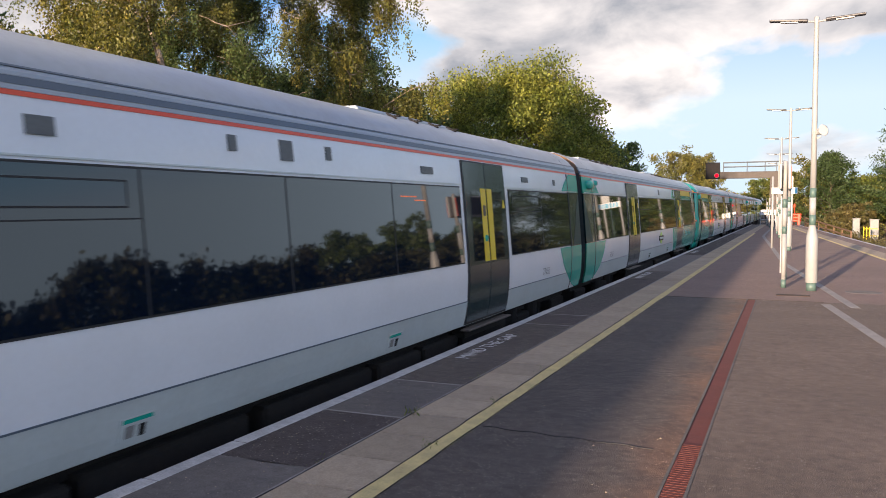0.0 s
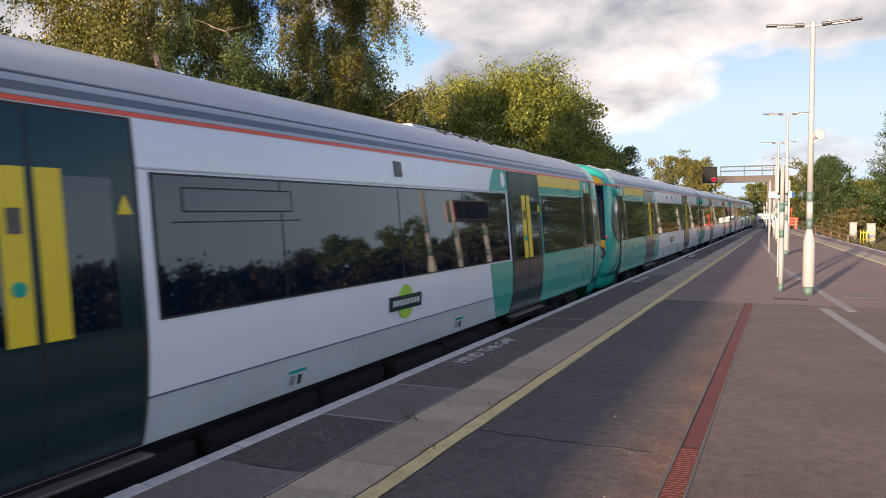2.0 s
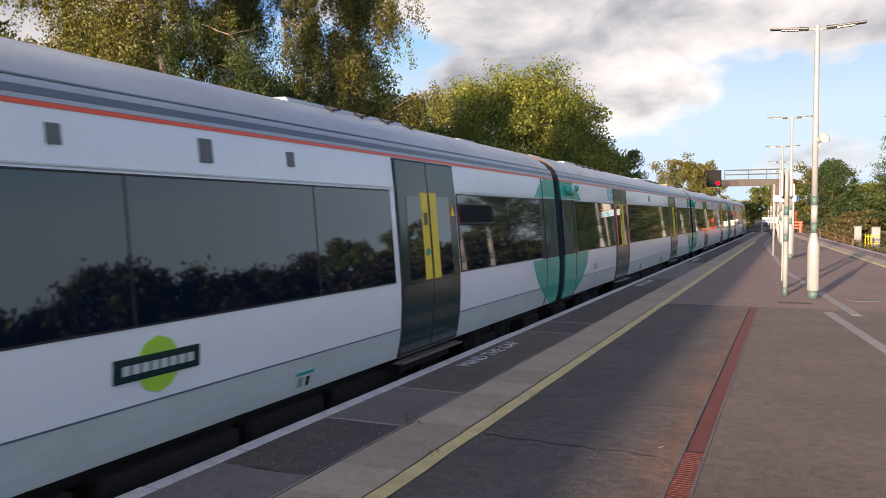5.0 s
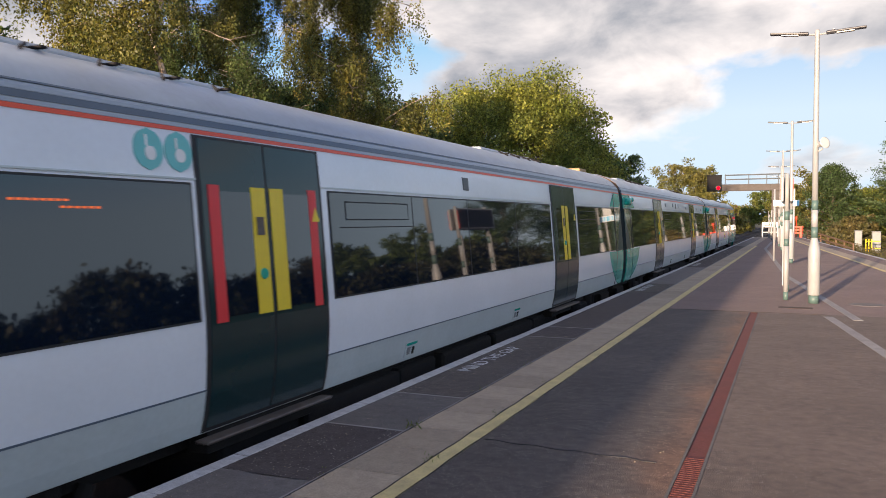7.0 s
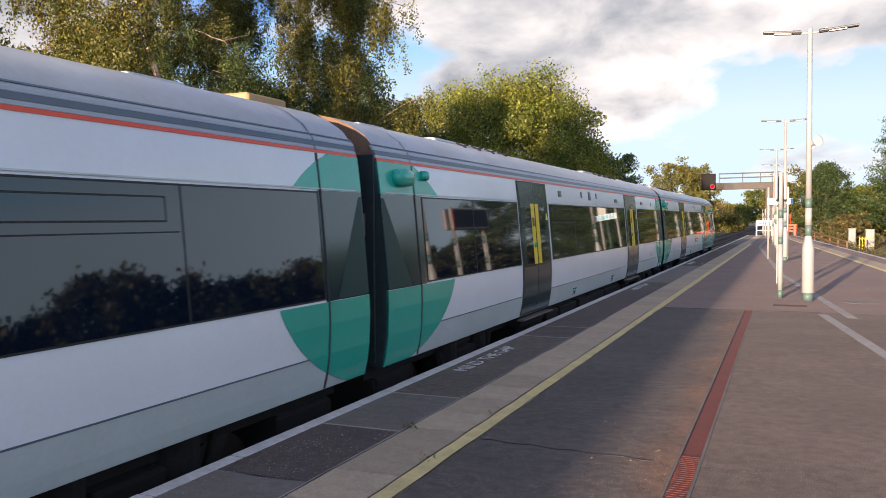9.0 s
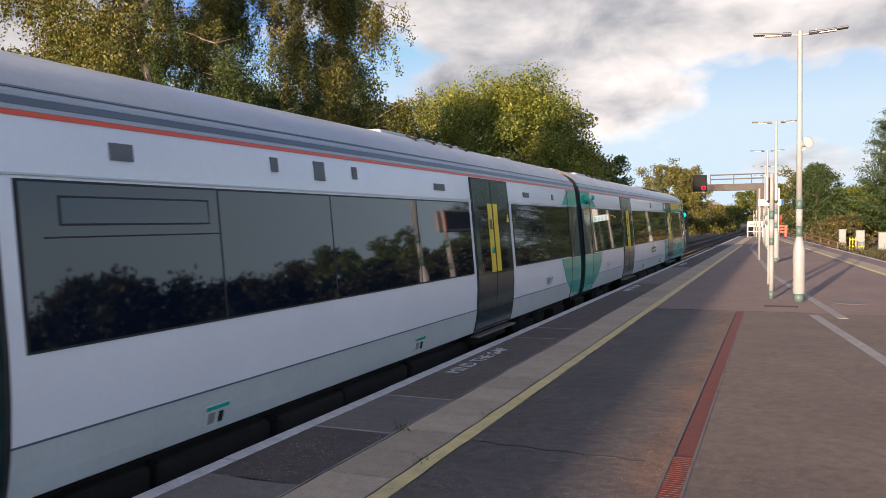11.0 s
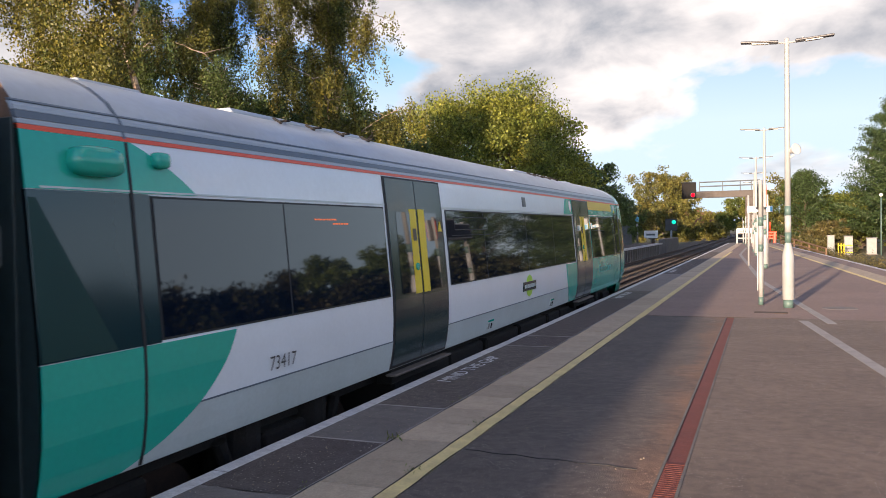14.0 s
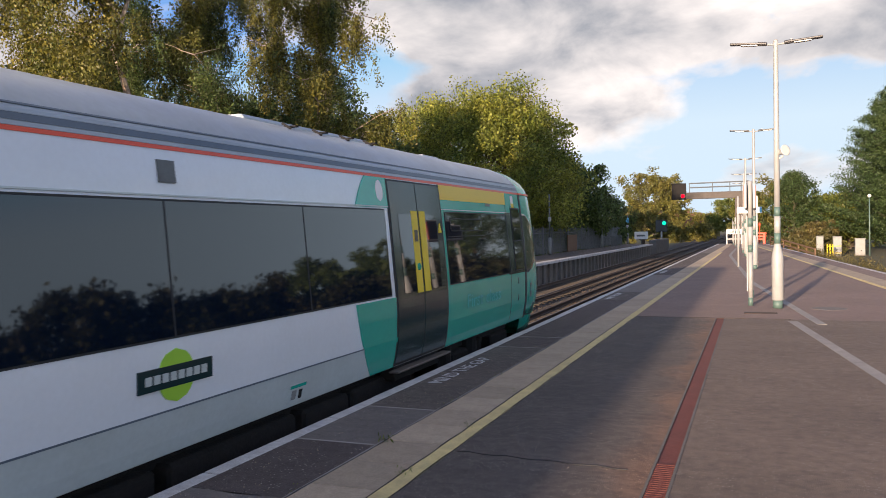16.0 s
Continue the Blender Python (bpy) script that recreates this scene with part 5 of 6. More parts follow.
# how far the train has run at every half second
RUN = [-1.542, 2.959, 7.65, 12.211, 16.836, 21.245, 25.50, 30.03, 34.124, 38.231, 42.161, 45.936, 49.593, 53.16, 56.625, 59.913, 63.153, 66.327, 69.32, 72.158, 74.87,
       77.478, 80.001, 82.445, 84.85, 87.27, 89.30, 91.47, 93.692, 95.932, 98.161, 100.379, 102.546]


def motions():
    for car, start in TRAIN:
        walk(car, [(k * 0.5, pose(TRACK, start - s, 0)) for k, s in enumerate(RUN)])


# ---- trees and scrub ----
def leaves(name, centres, sizes, mat, parent, seed, droop=0.0, slim=0.6):
    """Many small rhombic leaves at the given centres."""
    rng = np.random.default_rng(seed)
    n = len(centres)
    d = rng.normal(size=(n, 3))
    d[:, 2] -= droop
    d /= np.linalg.norm(d, axis=1)[:, None]
    e = np.cross(d, rng.normal(size=(n, 3)))
    e /= np.linalg.norm(e, axis=1)[:, None]
    s = np.asarray(sizes)[:, None]
    v = np.stack([centres - d * s * 0.5, centres + e * s * slim * 0.5, centres + d * s * 0.5, centres - e * s * slim * 0.5], 1).reshape(-1, 3)
    me = bpy.data.meshes.new(name)
    me.vertices.add(4 * n)
    me.vertices.foreach_set("co", v.ravel())
    me.loops.add(4 * n)
    me.loops.foreach_set("vertex_index", np.arange(4 * n))
    me.polygons.add(n)
    me.polygons.foreach_set("loop_start", np.arange(n) * 4)
    me.update(calc_edges=True)
    me.materials.append(mat)
    ob = new(name, me)
    ob.parent = parent
    return ob


def limb_mesh(trunks, mat, parent, name="trunk"):
    """Bent tapered stems: rows of (points, radius at the foot)."""
    bm = bmesh.new()
    for pts, r in trunks:
        k = len(pts) - 1
        for i in range(k):
            tube(pts[i], pts[i + 1], max(0.008, r * (1 - i / (k + 0.4))), max(0.008, r * (1 - (i + 1) / (k + 0.4))), 7, bm)
    return part(name, bm, mat, parent)


def bent(a, b, rnd, wobble=0.3, n=5, sag=0.0):
    a, b = Vector(a), Vector(b)
    out = []
    for i in range(n + 1):
        t = i / n
        j = wobble * math.sin(math.pi * t)
        out.append(a.lerp(b, t) + Vector((rnd.uniform(-j, j), rnd.uniform(-j, j), rnd.uniform(-j, j) * 0.4 + sag * math.sin(math.pi * t))))
    return out


def birch(label, at, height, spread, seed, count=430, leaf="birch"):
    rnd, rng = random.Random(seed), np.random.default_rng(seed)
    t = thing("birch_tree", label, "tree", "birch trees", at=at)
    top = Vector((rnd.uniform(-0.6, 0.6), rnd.uniform(-0.6, 0.6), height))
    main = bent((0, 0, -0.1), top, rnd, 0.35, 8)
    stems = [(main, 0.20)]
    ends = []
    for k in range(17):
        h = rnd.uniform(0.22, 0.93)
        p = main[min(7, int(h * 8))].lerp(main[min(8, int(h * 8) + 1)], h * 8 % 1)
        a, r = rnd.uniform(0, 6.283), spread * rnd.uniform(0.55, 1.0) * (1.15 - 0.75 * abs(h - 0.45))
        q = p + Vector((math.cos(a) * r, math.sin(a) * r, rnd.uniform(0.6, 2.2)))
        limb = bent(p, q, rnd, 0.25, 4, 0.3)
        stems.append((limb, 0.075 * (1.2 - h)))
        ends += limb[1:]
        for _ in range(3):
            w = limb[rnd.randint(1, 4)]
            a2 = rnd.uniform(0, 6.283)
            x = w + Vector((math.cos(a2), math.sin(a2), 0.35)) * rnd.uniform(0.5, 1.3)
            tw = bent(w, x, rnd, 0.12, 3)
            stems.append((tw, 0.022))
            ends += tw[1:]
    limb_mesh(stems, M["birch_bark"], t)
    ends += main[5:]
    cs, sz = [], []
    for _ in range(count):
        p = rnd.choice(ends)
        p = p + Vector((rnd.gauss(0, 0.35), rnd.gauss(0, 0.35), rnd.gauss(0, 0.3)))
        ln = rnd.uniform(0.5, 1.9)
        lean = Vector((rnd.uniform(-0.25, 0.25), rnd.uniform(-0.25, 0.25), -1))
        m = int(105 * ln)
        u = rng.random(m)
        cs.append(np.array(p)[None] + u[:, None] * ln * np.array(lean)[None] + rng.normal(size=(m, 3)) * np.array([0.11, 0.11, 0.08]))
        sz.append(rng.uniform(0.06, 0.13, m))
    leaves("crown", np.concatenate(cs), np.concatenate(sz), LEAF[leaf], t, seed, droop=0.9)
    return t


def broadleaf(label, at, centre, radii, seed, leaf="bush", blobs=230, per=130, size=(0.13, 0.28), name="broadleaf_tree", group="", trunk_r=0.3, floor=-0.55, bark="bark", lumps=0.22):
    rnd, rng = random.Random(seed), np.random.default_rng(seed)
    t = thing(name, label, "tree" if "tree" in name else "bush", group, at=at)
    c = Vector(centre)
    stems = [(bent((0, 0, -0.1), c + Vector((0, 0, radii[2] * 0.4)), rnd, 0.3, 6), trunk_r)]
    cs, sz = [], []
    for k in range(blobs):
        while True:
            d = Vector((rnd.gauss(0, 1), rnd.gauss(0, 1), rnd.gauss(0, 1))).normalized()
            if d.z > floor:
                break
        r = rnd.uniform(0.35, 1.0) ** 0.45
        r *= 1 + lumps * noise.noise(d * 2.3 + Vector((seed, 0, 0))) * 2
        p = c + Vector((d.x * radii[0], d.y * radii[1], d.z * radii[2])) * r
        if k % 9 == 0:
            stems.append((bent(c + Vector((0, 0, -radii[2] * 0.7)), p, rnd, 0.4, 5), trunk_r * 0.3))
        br = min(radii) * rnd.uniform(0.10, 0.21)
        u = rng.normal(size=(per, 3))
        u /= np.linalg.norm(u, axis=1)[:, None]
        u *= (rng.random(per) ** 0.45)[:, None] * br * np.array([1.15, 1.15, 0.85])
        cs.append(np.array(p)[None] + u)
        sz.append(rng.uniform(size[0], size[1], per))
    limb_mesh(stems, M[bark], t)
    leaves("crown", np.concatenate(cs), np.concatenate(sz), LEAF[leaf], t, seed, droop=0.1)
    return t


def conifer(label, at, height, spread, seed, tiers=46, per=420):
    rnd, rng = random.Random(seed), np.random.default_rng(seed)
    t = thing("conifer_tree", label, "tree", "conifer trees", at=at)
    stems = [(bent((0, 0, -0.1), (0, 0, height), rnd, 0.1, 6), 0.28)]
    cs, sz = [], []
    for k in range(tiers * 5):
        h = rnd.random() ** 0.8
        a = rnd.uniform(0, 6.283)
        r = spread * (1 - h) ** 0.62 * rnd.uniform(0.72, 1.1) + 0.25
        a0 = Vector((0, 0, height * h * 0.92))
        b0 = Vector((math.cos(a) * r, math.sin(a) * r, height * h + 0.35 * r))
        if k % 6 == 0:
            stems.append((bent(a0, b0, rnd, 0.1, 3), 0.05))
        u = rng.random(per // 2) ** 0.6
        base = np.array(a0)[None] * (1 - u[:, None]) + np.array(b0)[None] * u[:, None]
        cs.append(base + rng.normal(size=(per // 2, 3)) * np.array([0.28, 0.28, 0.16]))
        sz.append(rng.uniform(0.14, 0.3, per // 2))
    limb_mesh(stems, M["bark"], t)
    leaves("crown", np.concatenate(cs), np.concatenate(sz), LEAF["conifer"], t, seed, droop=-0.5, slim=0.4)
    return t


def hedge(label, line, height, depth, seed, leaf="dark", step=0.55, per=90, size=(0.12, 0.26), base=-1.3):
    """A wall of scrub along a line of (x, y)."""
    rnd, rng = random.Random(seed), np.random.default_rng(seed)
    cs, sz = [], []
    for (xa, ya), (xb, yb) in zip(line, line[1:]):
        ln = math.hypot(xb - xa, yb - ya)
        for k in range(int(ln / step * max(1.5, height * 1.3))):
            u = rnd.random()
            x, y = xa + (xb - xa) * u, ya + (yb - ya) * u
            h = height * (0.72 + 0.45 * noise.noise((x * 0.16, y * 0.16, seed)) + 0.2 * noise.noise((x * 0.6, y * 0.6, seed)))
            z = base + h * rnd.random() ** 0.7
            x += rnd.uniform(-depth, depth)
            y += rnd.uniform(-0.4, 0.4)
            p = rng.normal(size=(per, 3)) * np.array([0.36, 0.36, 0.28])
            cs.append(np.array([x, y, z])[None] + p)
            sz.append(rng.uniform(size[0], size[1], per))
    ob = leaves("hedge", np.concatenate(cs), np.concatenate(sz), LEAF[leaf], None, seed)
    return tagged(ob, label, "scrub", kind="stuff")


def planting():
    g = -1.3
    for x, y, h, r, seed, n, label in ((-13.0, 30.2, 14.5, 3.3, 11, 760, "tall birch tree with yellowing drooping leaves"), (-18.8, 30.5, 14.5, 3.2, 12, 700, "birch tree with golden drooping leaves"),
                                       (-13.6, 19.4, 13.5, 2.9, 13, 700, "birch tree with pale trunk and golden leaves"), (-19.5, 21.5, 14.5, 3.2, 14, 700, "birch tree with yellow-green leaves")):
        birch(label, (x, y, g), h, r, seed, n)
    birch("dark green birch tree behind the far platform", (-17.0, 37.0, g), 11.5, 2.8, 16, 420, "dark")
    birch("dark green birch tree behind the far platform", (-22.5, 27.0, g), 12.5, 3.4, 17, 460, "dark")
    birch("dark green birch tree behind the far platform", (-15.0, 26.0, g), 8.5, 2.3, 18, 330, "dark")
    for x, y, s in ((-27, 20, 61), (-26, 30, 62), (-24, 40, 63), (-23, 49, 64)):
        broadleaf("dark green tree deep behind the birches", (x, y, g), (0, 0, 6.0), (4.2, 5.0, 5.6), s, "dark", 260, 130, (0.14, 0.3), group="trees behind the birches")
    broadleaf("large rounded green tree behind the far platform with sunlight painted into its leaves", (-15.3, 58, g), (0, 0, 6.5), (6.9, 7.0, 7.0), 31, "sunny", 900, 170, (0.12, 0.25), lumps=0.15)
    broadleaf("dark green tree behind the far platform", (-12.4, 72, g), (0, 0, 4.3), (4.0, 6.5, 4.6), 32, "dark", 330, 170, (0.14, 0.3))
    broadleaf("dark bushy tree behind the far platform", (-17.2, 43, g), (0, 0, 4.6), (3.6, 4.0, 4.6), 33, "dark", 200, 120, (0.14, 0.3))
    broadleaf("dark bushy tree beside the line", (-12.0, 90, g), (0, 0, 3.2), (3.2, 6, 3.4), 34, "dark", 170, 100, (0.16, 0.32))
    hedge("dark ivy-grown scrub behind the station fence", [(-12.2, 12), (-12.2, 100)], 3.3, 1.1, 35, "dark", 1.3, 80, (0.14, 0.3))
    broadleaf("autumn-tinted tree beside the distant line", (-12.5, 140, g), (0, 0, 6.6), (5.4, 5, 5.6), 36, "far", 200, 90, (0.2, 0.45), lumps=0.3)
    broadleaf("sunlit rounded bush beside the distant line", (-11.5, 118, g), (0, 0, 3.0), (4.2, 4, 2.6), 37, "far", 130, 80, (0.2, 0.4), "round_bush")
    broadleaf("dark green tree beyond the signal gantry", (-1.6, 190, g), (0, 0, 4.5), (4.6, 5, 5.0), 38, "bush", 170, 80, (0.25, 0.5))
    broadleaf("green tree on the horizon", (-20, 215, g), (0, 0, 5), (8, 8, 5), 39, "bush", 170, 70, (0.3, 0.6))
    hedge("green garden hedge beside the distant line", [(-40, 165), (-5.5, 160)], 7.0, 1.2, 40, "far", 0.9, 60, (0.3, 0.6))
    hedge("green garden hedge in front of the distant house", [(-17, 197), (-4.5, 197)], 7.2, 1.2, 54, "far", 0.8, 60, (0.3, 0.6))
    # right of the island platform
    conifer("tall dark green cypress tree beside the railway", (18.3, 97, g), 18.0, 8.6, 41, 130, 800)
    conifer("tall dark green cypress tree beside the railway", (24.5, 84, g), 17.0, 5.6, 42)
    conifer("dark pointed cedar tree behind the bushes", (7.4, 100, g), 8.8, 4.8, 43, 30, 300)
    for x, y, cz, rx, rz, s, lf in ((5.2, 104, 3.5, 4.2, 4.4, 44, "far"), (9.9, 104, 2.4, 4.2, 3.6, 45, "bush"), (13.6, 108, 2.4, 4.0, 3.9, 46, "bush"), (9.4, 96, 0.5, 2.8, 2.2, 47, "scrub"), (15.0, 116, 3.0, 4.4, 4.0, 48, "bush")):
        broadleaf("bushy sunlit tree beside the railway", (x, y, g), (0, 0, cz + 0.6), (rx, rx, rz), s, lf, 190, 100, (0.15, 0.34), group="bushy trees")
    hedge("dry brown and green lineside scrub", [(11.5, 25), (9.6, 50), (7.4, 84)], 0.75, 1.3, 49, "scrub", 0.5, 70, (0.06, 0.16))
    hedge("dry brown and green lineside scrub", [(15.0, 20), (14.5, 60)], 1.0, 2.0, 50, "scrub", 0.5, 70, (0.07, 0.18))
    hedge("tall dark hedge along the railway boundary", [(26, -70), (25, 0), (24, 44), (22, 84)], 4.9, 1.3, 51, "holly", 0.6, 120, (0.2, 0.42))
    for x, y, cz, r, s in ((26.0, 52, 2.4, 2.9, 71), (26.5, 64, 2.9, 3.4, 72), (25.0, 76, 2.6, 3.1, 73)):
        broadleaf("rounded dark green tree behind the boundary hedge", (x, y, g), (0, 0, cz), (r, r, r), s, "dark", 150, 100, (0.18, 0.36), group="boundary trees")
    hedge("distant green hedge on the horizon", [(-160, 330), (-60, 300), (60, 300), (160, 330)], 9, 5, 52, "bush", 7, 60, (0.8, 1.8))
    hedge("distant green hedge behind the station", [(30, -70), (-30, -74)], 2.6, 1.5, 53, "dark", 1.8, 60, (0.25, 0.5))


planting()


# ---- platform furniture ----
def lamp_post(at, speaker=False, turn=0):
    t = thing("street_lamp", "white platform lamp post with two dark slim lamp heads", "lamp post", "platform lamps", at=at, turn=turn)
    part("foot", turned([(0.095, 0), (0.095, 0.16)], 20), M["post_green"], t, "green painted foot", True)
    part("base_cover", turned([(0.105, 0.161), (0.115, 0.17), (0.115, 1.02), (0.105, 1.10), (0.066, 1.28), (0.060, 1.31)], 24), M["post_white"], t, "wide white base cover", True)
    for a, b, mt, label in ((1.31, 1.52, "post_green", "green painted band"), (1.52, 1.86, "post_white", ""), (1.86, 2.05, "post_green", "green painted band")):
        part("band", turned([(0.062, a), (0.062, b)], 18), M[mt], t, label, True)
    part("pole", turned([(0.058, 2.05), (0.052, 3.6), (0.045, 5.28), (0.048, 5.29), (0.048, 5.40), (0.03, 5.42)], 18), M["post_white"], t, "white tapered pole", True)
    for s in (-1, 1):
        arm = part("arm", tube((0, 0, 5.32), (s * 0.2, 0, 5.335), 0.02, n=8), M["post_white"], t, "short white arm")
        head = bmesh.new()
        box(0.16, 0.87, -0.075, 0.075, -0.02, 0.02, 0.012, head)
        box(0.16, 0.33, -0.05, 0.05, -0.035, 0.035, 0.012, head)
        h = part("lamp_head", head, M["lamp_grey"], t, "dark slim lamp head")
        h.matrix_basis = pose(0, 0, 5.335, 0, -4, 0)
        if s < 0:
            h.matrix_basis = Matrix.Translation((0, 0, 5.335)) @ Euler((0, 0, math.pi)).to_matrix().to_4x4() @ Euler((0, radians(-4), 0)).to_matrix().to_4x4()
        part("diffuser", box(0.34, 0.66, -0.055, 0.055, -0.042, -0.021, 0.006), M["led"], h, "pale lamp diffuser")
        part("photocell", turned([(0.025, 0.02), (0.025, 0.055), (0.015, 0.06)], 10, at=(0.30, 0, 0)), M["cctv"], h, "small pale photocell") if s > 0 else None
    if speaker:
        sp = bmesh.new()
        horn = turned([(0.04, -0.13), (0.055, -0.04), (0.085, 0.06), (0.115, 0.1), (0.10, 0.1)], 18, sp)
        ob = part("loudspeaker", horn, M["cctv"], t, "pale horn loudspeaker", True)
        ob.matrix_basis = pose(0.10, -0.05, 3.16, 78, 0, 40)
        part("bracket", tube((0.04, 0, 3.02), (0.12, -0.04, 3.07), 0.018, n=8), M["cctv"], t)
        part("bracket", tube((0.045, 0, 3.2), (0.10, -0.03, 3.18), 0.018, n=8), M["cctv"], t)
    return t


def sign_post(at, height=2.62, boards=True, label="slim white sign post with green bands"):
    t = thing("sign_post", label, "sign post", "sign posts", at=at)
    part("foot", turned([(0.05, 0), (0.05, 0.17)], 16), M["post_green"], t, "green painted foot", True)
    for a, b, mt in ((0.17, 1.12, "post_white"), (1.12, 1.27, "post_green"), (1.27, 1.66, "post_white"), (1.66, 1.84, "post_green"), (1.84, height, "post_white")):
        part("post_section", turned([(0.046, a), (0.046, b)], 16), M[mt], t, "", True)
    part("edge_guard", box(-0.075, -0.05, -0.03, 0.03, 0.30, 2.4, 0.008), M["post_white"], t, "white side rail")
    if boards:
        for s in (-1, 1):
            part("side_tube", turned([(0.028, 2.02), (0.028, 2.58), (0.01, 2.60)], 12, at=(s * 0.085, 0, 0)), M["post_white"], t, "short white side tube", True)
    return t


def furniture():
    lamp_post((4.03, 18.03, 0), True)
    for x, y in ((3.52, 34.2), (3.02, 48.4), (2.72, 62.5), (2.45, 76)):
        lamp_post((x, y, 0))
    # departure board, end-on to the camera and mirrored in the train's windows
    t = thing("departure_board", "black departure board on two white and green posts", "display board", at=(3.51, 18.53, 0))
    for y in (0.0, 2.05):
        part("foot", turned([(0.05, 0), (0.05, 0.17)], 16, at=(0, y, 0)), M["post_green"], t, "green painted foot", True)
        for a, b, mt in ((0.17, 1.12, "post_white"), (1.12, 1.27, "post_green"), (1.27, 1.66, "post_white"), (1.66, 1.84, "post_green"), (1.84, 2.62, "post_white")):
            part("post_section", turned([(0.046, a), (0.046, b)], 16, at=(0, y, 0)), M[mt], t, "", True)
        part("side_rail", box(-0.075, -0.05, y - 0.03, y + 0.03, 0.30, 1.9, 0.008), M["post_white"], t, "white side rail")
    for s in (-1, 1):
        cs = part("casing", box(min(s * 0.058, s * 0.115), max(s * 0.058, s * 0.115), -0.22, 2.35, 2.04, 2.56, 0.015), M["post_white"], t, "white display casing")
        part("screen", box(min(s * 0.115, s * 0.121), max(s * 0.115, s * 0.121), -0.12, 2.25, 2.08, 2.52), M["black"], cs, "black display screen")
        part("edge_sign", box(min(s * 0.115, s * 0.122), max(s * 0.115, s * 0.122), -0.21, -0.13, 2.06, 2.5), M["barrier"], cs, "small orange sign")
    # hanging board with a blue station band, seen from its side
    t = thing("station_sign", "pale station sign board with a blue band on two posts", "sign", at=(3.31, 36.0, 0.0))
    for x in (-0.42, 0.30):
        part("post", turned([(0.04, 0), (0.04, 2.9)], 14, at=(x, 0, 0)), M["post_white"], t, "white sign post", True)
    part("board", box(-0.02, 0.34, -0.07, -0.045, 2.46, 2.9, 0.008), M["cctv"], t, "pale grey sign back")
    bl = part("name_band", box(-0.46, 0.50, -0.08, -0.05, 2.2, 2.45, 0.006), M["sign_white"], t, "white band with blue marks")
    for x in (-0.36, -0.22, -0.08, 0.06, 0.14, 0.27, 0.40):
        part("blue_mark", box(x, x + 0.09, -0.086, -0.078, 2.22, 2.42), M["sign_blue"], bl, "blue bar")
    for x, y, h in ((2.75, 55, 2.3), (2.3, 66, 2.5), (1.9, 72, 2.4), (2.6, 70, 2.2), (1.55, 78, 2.1)):
        sign_post((x, y, 0), h, False, "slim white post with green bands near the platform end")
    # fence and gate at the platform end
    f = thing("platform_gate", "white timber barrier at the platform end", "gate", at=(0.9, 81, 0))
    for x in (0.0, 0.75, 1.3, 1.7):
        part("post", box(x - 0.06, x + 0.06, -0.06, 0.06, 0, 1.35, 0.01), M["post_white"], f, "white post")
    part("board", box(0.0, 1.3, -0.1, -0.06, 0.95, 1.42, 0.01), M["sign_white"], f, "white notice board")
    part("mark", box(0.15, 0.6, -0.108, -0.1, 1.08, 1.2), M["fence"], f, "grey unreadable bar")
    part("rail", box(0.0, 1.7, -0.09, -0.06, 0.45, 0.55, 0.01), M["post_white"], f)
    b = thing("site_barrier", "orange plastic barrier across the platform end", "barrier", at=(3.6, 82.5, 0))
    for z in (0.35, 0.62, 0.9):
        part("rail", box(-0.75, 0.75, -0.04, 0.04, z, z + 0.16, 0.02), M["barrier"], b, "orange rail")
    for x in (-0.7, -0.1, 0.55):
        part("leg", box(x - 0.12, x + 0.12, -0.2, 0.2, 0.0, 1.05, 0.02), M["barrier"], b, "orange leg")
    wp = thing("warning_post", "slim orange-topped post beyond the platform", "post", at=(3.75, 88, -1.0))
    part("post", turned([(0.05, 0), (0.05, 2.6), (0.09, 2.62), (0.09, 2.95), (0.02, 3.0)], 12), M["barrier"], wp, "", True)
    # gantry with signals
    g = thing("signal_gantry", "weathered steel signal gantry over the tracks", "signal gantry", at=(0, 95, 0))
    x0, x1, z = -4.9, 2.35, 4.75
    part("beam", box(x0, x1, -0.35, 0.35, z, z + 0.72, 0.02), M["gantry"], g, "weathered box beam")
    for k in range(9):
        x = x0 + 0.3 + k * 0.82
        part("stiffener", box(x - 0.04, x + 0.04, -0.39, -0.35, z, z + 0.72, 0.005), M["gantry"], g)
    for zz in (z + 1.25, z + 1.72):
        part("hand_rail", tube((x0 + 1.5, -0.35, zz), (x1 + 0.4, -0.35, zz + 0.05), 0.05, n=8), M["fence"], g, "grey hand rail")
        part("hand_rail", tube((x0 + 1.5, 0.35, zz), (x1 + 0.4, 0.35, zz + 0.05), 0.05, n=8), M["fence"], g, "grey hand rail")
    for x in (x0 + 1.5, -1.0, 0.8, x1 - 0.4, x1 + 0.4):
        part("stanchion", tube((x, -0.35, z + 0.7), (x, -0.35, z + 1.8), 0.045, n=8), M["fence"], g)
    part("leg", box(x1 - 1.05, x1 - 0.1, -0.35, 0.35, -1.3, z, 0.03), M["gantry"], g, "weathered box leg")
    for k in range(5):
        part("leg_plate", box(x1 - 1.1, x1 - 0.05, -0.40, -0.35, 0.1 + k * 0.95, 0.2 + k * 0.95, 0.01), M["gantry"], g)
    hd = part("signal_head", box(x0 - 0.35, x0 + 1.15, -0.55, -0.36, z - 0.05, z + 1.75, 0.03), M["under"], g, "large square signal back plate")
    part("signal_hood", tube((x0 + 0.82, -0.55, z + 0.33), (x0 + 0.82, -0.72, z + 0.33), 0.26, 0.26, 20), M["black"], hd, "black signal hood")
